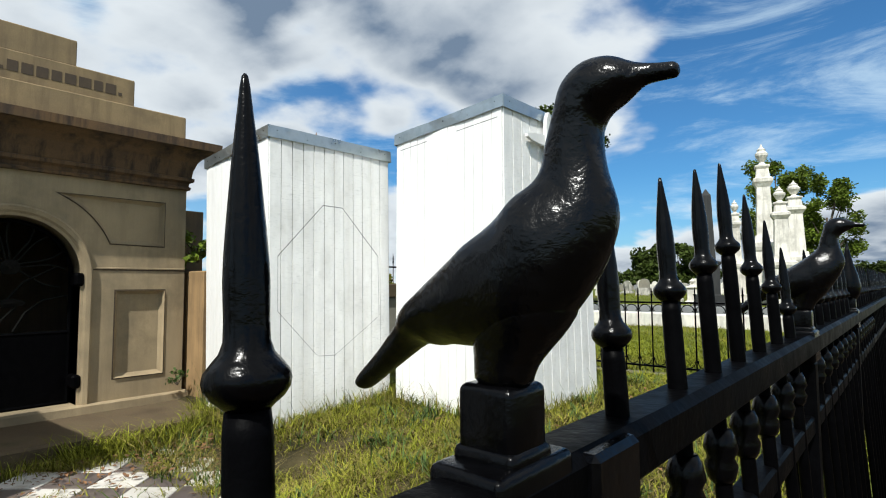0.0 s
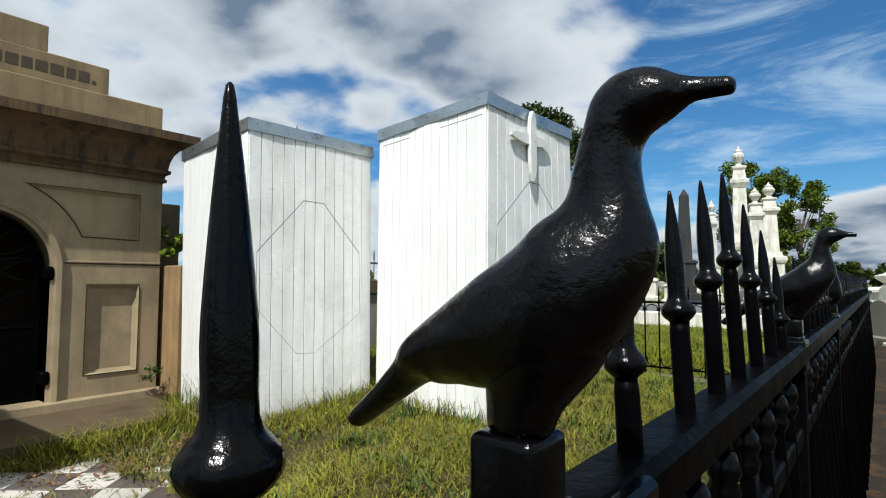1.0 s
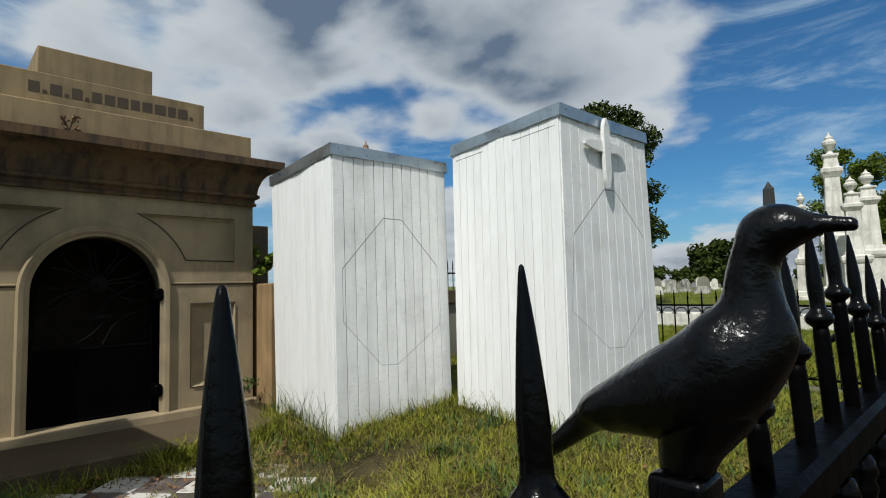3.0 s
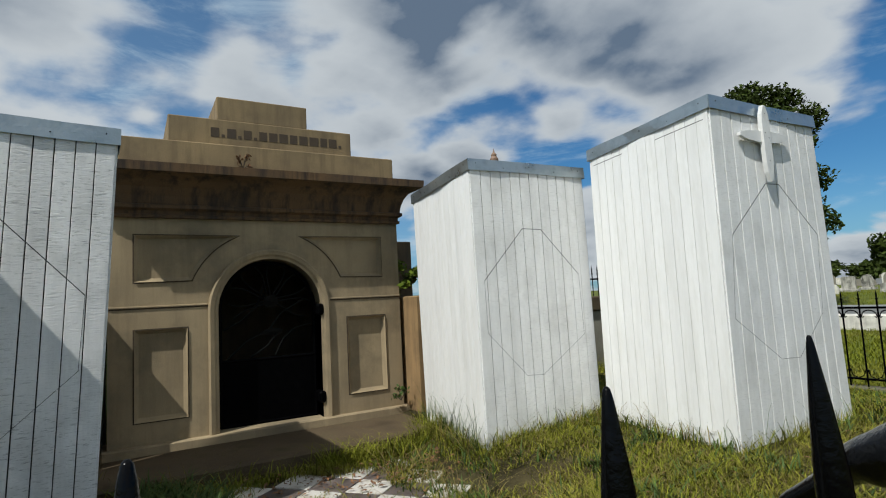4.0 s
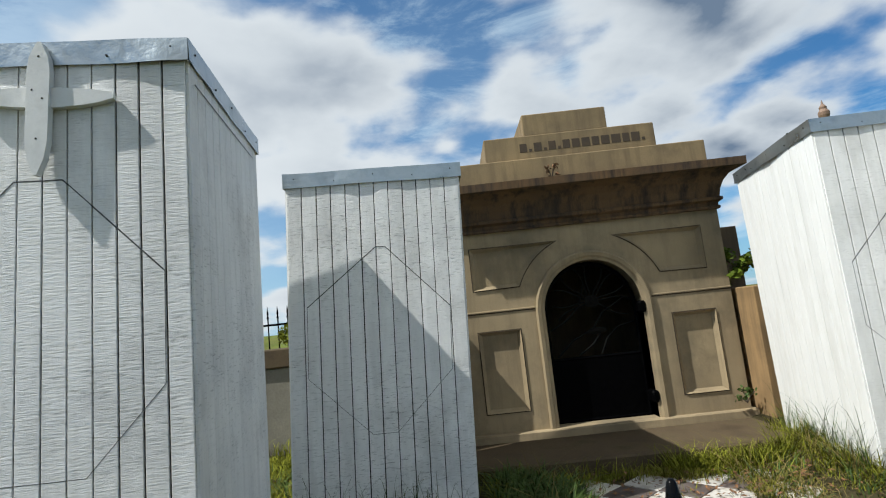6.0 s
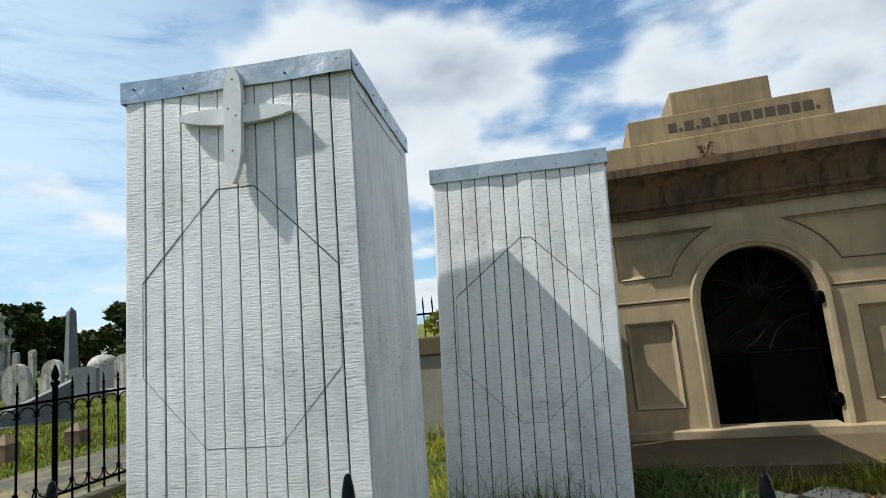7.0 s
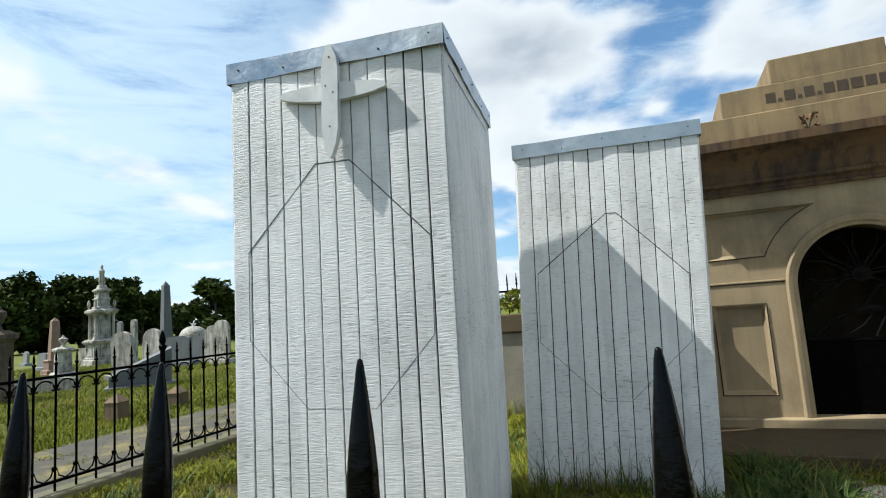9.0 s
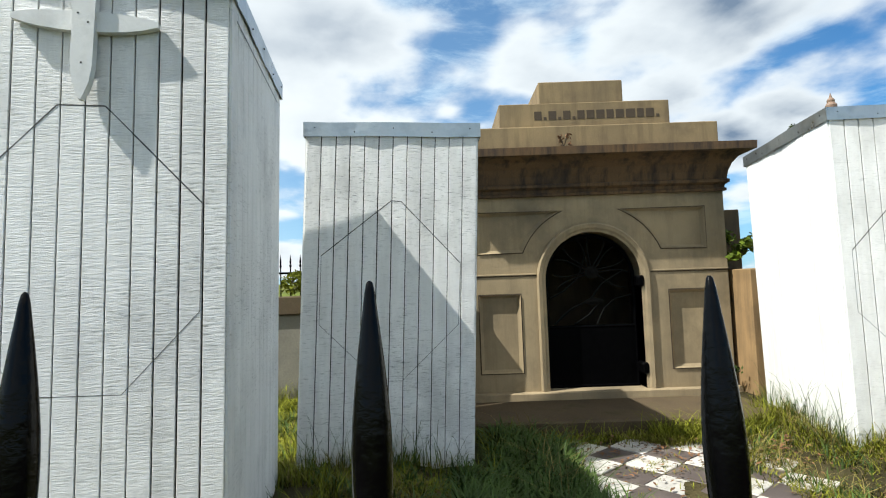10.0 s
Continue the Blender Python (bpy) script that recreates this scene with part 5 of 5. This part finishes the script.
# ---------------------------------------------------------------- trees
def leaf_cloud(clumps, size, seed, per):
    """Leaf quads scattered over clump spheres (x, y, z, radius), thinner at the rims."""
    r = random.Random(seed)
    verts, faces = [], []
    for cx, cy, cz, cr in clumps:
        for _ in range(int(per * cr * cr)):
            while True:
                d = Vector((r.uniform(-1, 1), r.uniform(-1, 1), r.uniform(-1, 1)))
                if 0.05 < d.length < 1:
                    break
            d = d.normalized() * (r.random() ** 0.45) * cr * (1 + 0.35 * noise.noise((d.x * 2.2 + cx, d.y * 2.2 + cy, d.z * 2.2 + cz)))
            p = Vector((cx + d.x, cy + d.y, cz + d.z * 0.85))
            a = Vector((r.uniform(-1, 1), r.uniform(-1, 1), r.uniform(-0.7, 0.7))).normalized()
            b = a.cross(Vector((r.uniform(-1, 1), r.uniform(-1, 1), r.uniform(-1, 1)))).normalized()
            s = size * r.uniform(0.6, 1.3)
            k = len(verts)
            verts += [p - a * s, p - b * s * 0.5 + a * s * 0.1, p + a * s, p + b * s * 0.5 + a * s * 0.1]
            faces.append((k, k + 1, k + 2, k + 3))
    me = bpy.data.meshes.new("crown")
    me.from_pydata([tuple(v) for v in verts], [], faces)
    return me


def tree(label, az, dist, top, radius, mat, seed, lobes=16, leaf=0.16, per=420, low=0.35, clump=1.0):
    r = random.Random(seed)
    x, y = at_polar(az, dist)
    z0 = ground_z(x, y)
    th = thing("tree", label, "tree", (x, y, z0 - 0.1))
    bm = bmesh.new()
    h = top * 0.62
    tube(bm, [(0, 0, 0), (0.05, 0.03, h * 0.4), (0.0, 0.1, h)], [radius * 0.11, radius * 0.075, radius * 0.03], 10)
    part("trunk", bm, "bark", th)
    clumps = []
    for i in range(lobes):
        a = r.uniform(0, 2 * math.pi)
        f = (i + 0.5) / lobes
        zz = top * (low + (0.92 - low) * f)
        reach = radius * (0.35 + 0.65 * math.sin(math.pi * (0.15 + 0.75 * f))) * r.uniform(0.35, 0.85)
        cr = radius * clump * r.uniform(0.26, 0.42)
        clumps.append((reach * math.cos(a), reach * math.sin(a), min(zz, top - cr * 0.85), cr))
        if i % 3 == 0:
            bm = bmesh.new()
            tube(bm, [(0, 0, zz * 0.55), (reach * 0.5 * math.cos(a), reach * 0.5 * math.sin(a), zz * 0.8), (reach * math.cos(a), reach * math.sin(a), zz)], [radius * 0.025, radius * 0.018, radius * 0.008], 6)
            part("limb", bm, "bark", th)
    me = leaf_cloud(clumps, leaf, seed + 1, per)
    me.materials.append(MAT[mat])
    crown = new("crown", me)
    crown.parent = th


tree("leafy green tree beside the marble columns", 99.2, 34, 7.9, 2.2, "leaf", 11, 46, 0.085, 1500, 0.30, 0.72)
tree("leafy green tree beside the marble columns", 95.6, 33, 6.6, 1.6, "leaf", 12, 36, 0.085, 1600, 0.22, 0.75)
tree("broad green tree rising behind the covers", 118.5, 24, 9.7, 2.2, "leaf_dark", 13, 34, 0.09, 1500, 0.22, 0.85)
tree("round green tree far off", 107.6, 70, 5.6, 3.2, "leaf_dark", 14, 16, 0.3, 230, 0.15)
tree("round green tree far off", 110.0, 70, 5.6, 3.0, "leaf_dark", 15, 14, 0.3, 230, 0.15)
for i, (az, d, top, rad) in enumerate(((-116.0, 80, 9.2, 5.0), (-119.0, 78, 9.3, 5.2), (-121.5, 84, 8.6, 4.4), (-124.2, 80, 9.4, 4.6), (-126.4, 86, 9.4, 4.6), (-128.6, 92, 7.8, 4.2), (-131.0, 110, 6.4, 4.0),
                                      (-134.9, 62, 6.9, 3.1), (-137.0, 64, 6.6, 3.0), (-139.5, 70, 7.0, 3.6))):
    tree("dark dense tree in the far tree line", az, d, top, rad, "leaf_dark", 30 + i, 16, 0.42, 150, 0.12)
for i in range(12):
    az = 86 + i * 3.2 if i < 11 else 123
    tree("low dark tree on the far edge of the cemetery", az, 130, 3.6 + (i * 37 % 5) * 0.35, 4.2, "leaf_dark", 60 + i, 9, 0.5, 90, 0.15)
tree("slender dark tree behind the covers", 147.1, 38, 11.0, 0.9, "leaf_dark", 80, 10, 0.12, 900, 0.6)
column_monument("tall stone column with urn behind the covers", 144.4, 27, 8.72, 0.27, "granite_pink")


# ---------------------------------------------------------------- chequered paving
PAVE_Z = -0.135
pave = thing("paving", "chequered black and white stone paving, worn and partly overgrown", "paving", (-3.6, 0.75, PAVE_Z - 0.05), kind="structure")


def make_paving():
    inv = pave.matrix_world.inverted()
    s = 0.297
    r = random.Random(4)
    me = {}
    for mat in ("tile_white", "tile_dark"):
        bm = bmesh.new()
        h = s / 2 - 0.004
        box(bm, -h, h, -h, h, -0.03, 0.0, bevel=0.004)
        me[mat] = finish(bm, "tile", mat)
    ca, sa = math.cos(radians(42.5)), math.sin(radians(42.5))
    ox, oy = -3.636, 0.810
    for i in range(-8, 9):
        for j in range(-8, 9):
            x, y = ox + s * (i * ca - j * sa), oy + s * (i * sa + j * ca)
            if not (-4.22 < x < -2.35 and -0.1 < y < 1.72):
                continue
            ob = new("tile", me["tile_white" if (i + j) % 2 == 0 else "tile_dark"])
            ob.parent, ob.matrix_parent_inverse = pave, inv
            ob.matrix_basis = pose(x, y, PAVE_Z + r.uniform(-0.006, 0.006), r.uniform(-1, 1), r.uniform(-1, 1), 42.5 + r.uniform(-0.8, 0.8))


make_paving()


# ---------------------------------------------------------------- grass and weeds
def blades(name, spots, height, width, mat, label, category, seed, lean=0.6):
    """One bent blade, of three quads, at every spot (x, y, z, scale)."""
    r = random.Random(seed)
    verts, faces = [], []
    for x, y, z, k in spots:
        a = r.uniform(0, 2 * math.pi)
        h = height * k * r.uniform(0.55, 1.3)
        w = width * r.uniform(0.7, 1.3)
        dx, dy = math.cos(a), math.sin(a)
        bend = h * lean * r.uniform(0.2, 1.3)
        px, py = -dy * w / 2, dx * w / 2
        n = len(verts)
        for f, g in ((0.0, 1.0), (0.4, 0.9), (0.75, 0.6)):
            cx, cy, cz = x + dx * bend * f * f, y + dy * bend * f * f, z + h * f * (1 - 0.25 * lean * f)
            verts += [(cx - px * g, cy - py * g, cz), (cx + px * g, cy + py * g, cz)]
        verts.append((x + dx * bend, y + dy * bend, z + h * (1 - 0.3 * lean)))
        faces += [(n, n + 1, n + 3, n + 2), (n + 2, n + 3, n + 5, n + 4), (n + 4, n + 5, n + 6)]
    me = bpy.data.meshes.new(name)
    me.from_pydata(verts, [], faces)
    me.materials.append(MAT[mat])
    return tagged(new(name, me), label, category, kind="stuff")


FOOT = [(-2.25, -2.1, 0.70), (-3.95, -1.05, 0.70), (-4.08, 2.82, 0.66), (-2.62, 4.0, 0.72)]


def free_of_things(x, y):
    if any(abs(x - a) < c and abs(y - b) < c for a, b, c in FOOT):
        return False
    return not (x < -4.34 and -0.65 < y < 2.66)


def in_court(x, y):
    edge = 0.16 * noise.noise((x * 2.2, y * 2.2, 6.0))
    return -4.12 + edge < x < -2.6 + edge and 0.16 + edge < y < 1.40 + 0.22 * (x + 3.5) + edge


def scatter(n, x0, x1, y0, y1, seed, keep=1.0):
    r = random.Random(seed)
    out = []
    while len(out) < n:
        x, y = r.uniform(x0, x1), r.uniform(y0, y1)
        if not free_of_things(x, y):
            continue
        patch = noise.noise((x * 1.3, y * 1.3, 3.0)) + 0.5 * noise.noise((x * 4, y * 4, 8.0))
        if in_court(x, y):
            if r.random() > 0.012 + 0.30 * max(0.0, noise.noise((x * 3, y * 3, 1.0)) - 0.18):
                continue
        elif r.random() > 0.62 + 0.95 * patch:
            continue
        out.append((x, y, ground_z(x, y) - 0.01 + 0.02 * noise.noise((x * 0.9, y * 0.9, 0)), 0.85 + 0.5 * patch))
    return out


blades("dry_grass", scatter(42000, -5.0, 0.1, -2.0, 5.8, 41), 0.10, 0.0045, "straw", "flattened dry straw among the grass", "grass", 26, 1.6)
blades("grass", scatter(170000, -5.5, 0.1, -4.9, 6.4, 1), 0.095, 0.0065, "grass", "uneven uncut grass, green with dry straw patches", "grass", 21, 0.9)
def lawn(n, az0, az1, near, far, seed):
    """Spots of a far lawn between two bearings, thinning out with distance."""
    r = random.Random(seed)
    out = []
    for _ in range(n):
        x, y = at_polar(r.uniform(az0, az1), near * (far / near) ** r.random())
        if (-5.0 < y < 6.5 and x < 0.3) or (x > 0.15 and y > -5.0):
            continue
        d = math.hypot(x, y)
        if y < 0 and -7.0 + 0.25 * noise.noise((x * 1.5, y * 1.5, 0)) < y and noise.noise((x * 1.7, y * 2.3, 5.0)) < 0.28 and r.random() < 0.93:
            continue
        out.append((x, y, ground_z(x, y) - 0.01, 0.8 + 0.025 * d + 0.4 * noise.noise((x * 0.8, y * 0.8, 2.0))))
    return out


blades("grass", lawn(120000, -138, -105, 5.0, 34, 2), 0.075, 0.010, "lawn", "bright green lawn between the graves", "grass", 22, 0.7)
blades("grass", lawn(90000, 86, 122, 6.0, 40, 3), 0.08, 0.011, "lawn", "bright green lawn between the graves", "grass", 23, 0.7)


def tufts(seed, n):
    """Clumps of broader dark blades."""
    r = random.Random(seed)
    out = []
    while len(out) < n:
        x, y = r.uniform(-4.9, 0.0), r.uniform(-4.5, 6.0)
        if not free_of_things(x, y) or (in_court(x, y) and r.random() < 0.97):
            continue
        for _ in range(r.randrange(10, 30)):
            px, py = x + r.gauss(0, 0.045), y + r.gauss(0, 0.045)
            out.append((px, py, ground_z(px, py) - 0.01, r.uniform(0.6, 1.4)))
    return out


def rank_weeds(seed):
    """Tall dark weeds in the shaded corner between the step, the cover and the paving."""
    r = random.Random(seed)
    out = []
    while len(out) < 9000:
        x, y = r.uniform(-4.3, -2.4), r.uniform(-0.62, 0.28) + 0.1 * noise.noise((len(out) * 0.01, 0, 0))
        if free_of_things(x, y) and not (in_court(x, y) and r.random() < 0.85) and r.random() < 0.5 + noise.noise((x * 2.5, y * 2.5, 12.0)):
            out.append((x, y, ground_z(x, y) - 0.01, r.uniform(0.5, 1.3)))
    return out


blades("rank_weeds", rank_weeds(33), 0.19, 0.011, "weed", "tall dark weeds in the shaded corner by the step", "weed", 29, 0.9)
blades("weed_tufts", tufts(31, 15000), 0.12, 0.010, "weed", "clumps of broad dark green weeds in the grass", "weed", 27, 0.9)


def skirt(seed):
    """Taller grass along the feet of the covers, the step and the walls."""
    r = random.Random(seed)
    out = []
    for a, b, c in FOOT:
        for _ in range(1500):
            t, side = r.uniform(-c, c), r.choice((0, 1, 2, 3))
            d = c - 0.03 + abs(r.gauss(0, 0.07))
            x, y = ((a + d, b + t), (a - d, b + t), (a + t, b + d), (a + t, b - d))[side]
            out.append((x, y, ground_z(x, y) - 0.01, r.uniform(0.5, 1.4)))
    for _ in range(8000):
        x, y = -4.35 + abs(r.gauss(0, 0.14)), r.uniform(-0.7, 2.5)
        if y < 1.05 and r.random() < 0.88:
            continue
        out.append((x, y, ground_z(x, y) - 0.02, r.uniform(0.5, 1.6)))
    for _ in range(2500):
        y = r.choice((r.uniform(-5, -0.6), r.uniform(2.7, 6.4)))
        x = -5.55 + abs(r.gauss(0, 0.15))
        out.append((x, y, ground_z(x, y) - 0.02, r.uniform(0.8, 2.0)))
    return out


blades("tall_grass", skirt(5), 0.16, 0.006, "grass", "tall seeding grass against the covers and walls", "grass", 24, 0.8)


def dark_stalks():
    r = random.Random(9)
    out = []
    for (x0, y0), (x1, y1), n in (((-3.40, 2.22), (-3.36, 3.40), 30), ((-3.5, 2.12), (-4.6, 2.20), 150), ((-1.88, 3.28), (-1.82, 4.5), 26), ((-2.0, 3.17), (-3.2, 3.33), 20), ((-3.16, -1.6), (-3.30, -0.5), 120), ((-1.75, -1.45), (-2.9, -1.65), 26)):
        for _ in range(n):
            f = r.random()
            x, y = x0 + (x1 - x0) * f, y0 + (y1 - y0) * f
            out.append((x, y, ground_z(x, y) - 0.01, r.uniform(0.7, 1.5) * (1.5 if n > 100 else 1.0)))
    return out


def wisps(seed):
    """Long wispy stems at the feet of the covers and along the edge of the paving."""
    r = random.Random(seed)
    out = []
    for (x0, y0), (x1, y1), n in (((-3.5, 2.10), (-4.6, 2.18), 260), ((-3.16, -1.6), (-3.28, -0.45), 120), ((-3.40, 2.2), (-3.34, 3.4), 90), ((-4.3, 1.5), (-2.7, 1.75), 160), ((-4.3, 0.0), (-2.7, 0.0), 120),
                                  ((-1.9, 3.2), (-3.2, 3.3), 70), ((-4.36, -0.4), (-4.36, 0.4), 120), ((-4.36, 1.4), (-4.36, 2.3), 160)):
        for _ in range(n):
            f = r.random()
            x, y = x0 + (x1 - x0) * f + r.gauss(0, 0.05), y0 + (y1 - y0) * f + r.gauss(0, 0.05)
            if free_of_things(x, y):
                out.append((x, y, ground_z(x, y) - 0.01, r.uniform(0.5, 1.5)))
    return out


blades("wispy_grass", wisps(14), 0.27, 0.0045, "straw", "long wispy dry grass at the covers and paving", "grass", 28, 1.3)
blades("weed_stalks", dark_stalks(), 0.24, 0.004, "weed", "thin dark weed stalks against the white boards", "weed", 25, 0.7)


def bush(name, label, at, radius, seed, leaf, n, mat="weed"):
    th = thing(name, label, "plant", at)
    r = random.Random(seed)
    bm = bmesh.new()
    clumps = []
    for _ in range(n):
        d = Vector((r.uniform(-0.5, 0.9), r.uniform(-0.8, 0.8), r.uniform(-0.2, 1.1))) * radius
        tube(bm, [(0, 0, -radius * 0.3), tuple(d * 0.5), tuple(d)], 0.004, 5)
        clumps.append((d.x, d.y, d.z, radius * r.uniform(0.3, 0.5)))
    part("stems", bm, "bark", th)
    me = leaf_cloud(clumps, leaf, seed, 5200 * (0.03 / leaf))
    me.materials.append(MAT[mat])
    ob = new("leaves", me)
    ob.parent = th


bush("ivy_bush", "green ivy growing over the pier beside the tomb", (-5.40, 2.50, 1.42), 0.20, 3, 0.035, 12, "leaf")
bush("weed_plant", "small leafy weed at the foot of the tomb", (-5.16, 2.22, 0.18), 0.10, 4, 0.022, 6)
bush("dry_plant", "dry brown weed rooted on the parapet", (-5.10, 0.62, 2.60), 0.09, 5, 0.022, 6, "leaf_litter")
bush("bank_shrub", "bright green shrub on the bank", (-5.95, -2.45, 1.20), 0.19, 6, 0.03, 11, "lawn")
bush("bank_shrub", "bright green shrub on the bank", (-5.95, -3.1, 1.18), 0.19, 7, 0.03, 9, "lawn")
bush("bank_shrub", "bright green shrub on the bank", (-5.95, 5.7, 1.15), 0.2, 8, 0.04, 8, "grass")


def litter():
    r = random.Random(12)
    verts, faces = [], []
    for k in range(900):
        x, y = (r.uniform(-4.9, 0.0), r.uniform(-1.0, 5.5)) if k < 450 else (r.gauss(-3.9, 0.35), r.uniform(-0.3, 2.0))
        if not free_of_things(x, y):
            continue
        z = ground_z(x, y) + (0.05 if not in_court(x, y) else 0.03)
        s, a = r.uniform(0.012, 0.028), r.uniform(0, 6.3)
        t = r.uniform(-0.4, 0.4)
        n = len(verts)
        verts += [(x + s * math.cos(a), y + s * math.sin(a), z + s * t), (x - 0.5 * s * math.sin(a), y + 0.5 * s * math.cos(a), z + 0.006),
                  (x - s * math.cos(a), y - s * math.sin(a), z - s * t), (x + 0.5 * s * math.sin(a), y - 0.5 * s * math.cos(a), z + 0.004)]
        faces.append((n, n + 1, n + 2, n + 3))
    me = bpy.data.meshes.new("fallen_leaves")
    me.from_pydata(verts, [], faces)
    me.materials.append(MAT["leaf_litter"])
    tagged(new("fallen_leaves", me), "brown fallen leaves scattered on the grass", "leaves", kind="stuff")


litter()
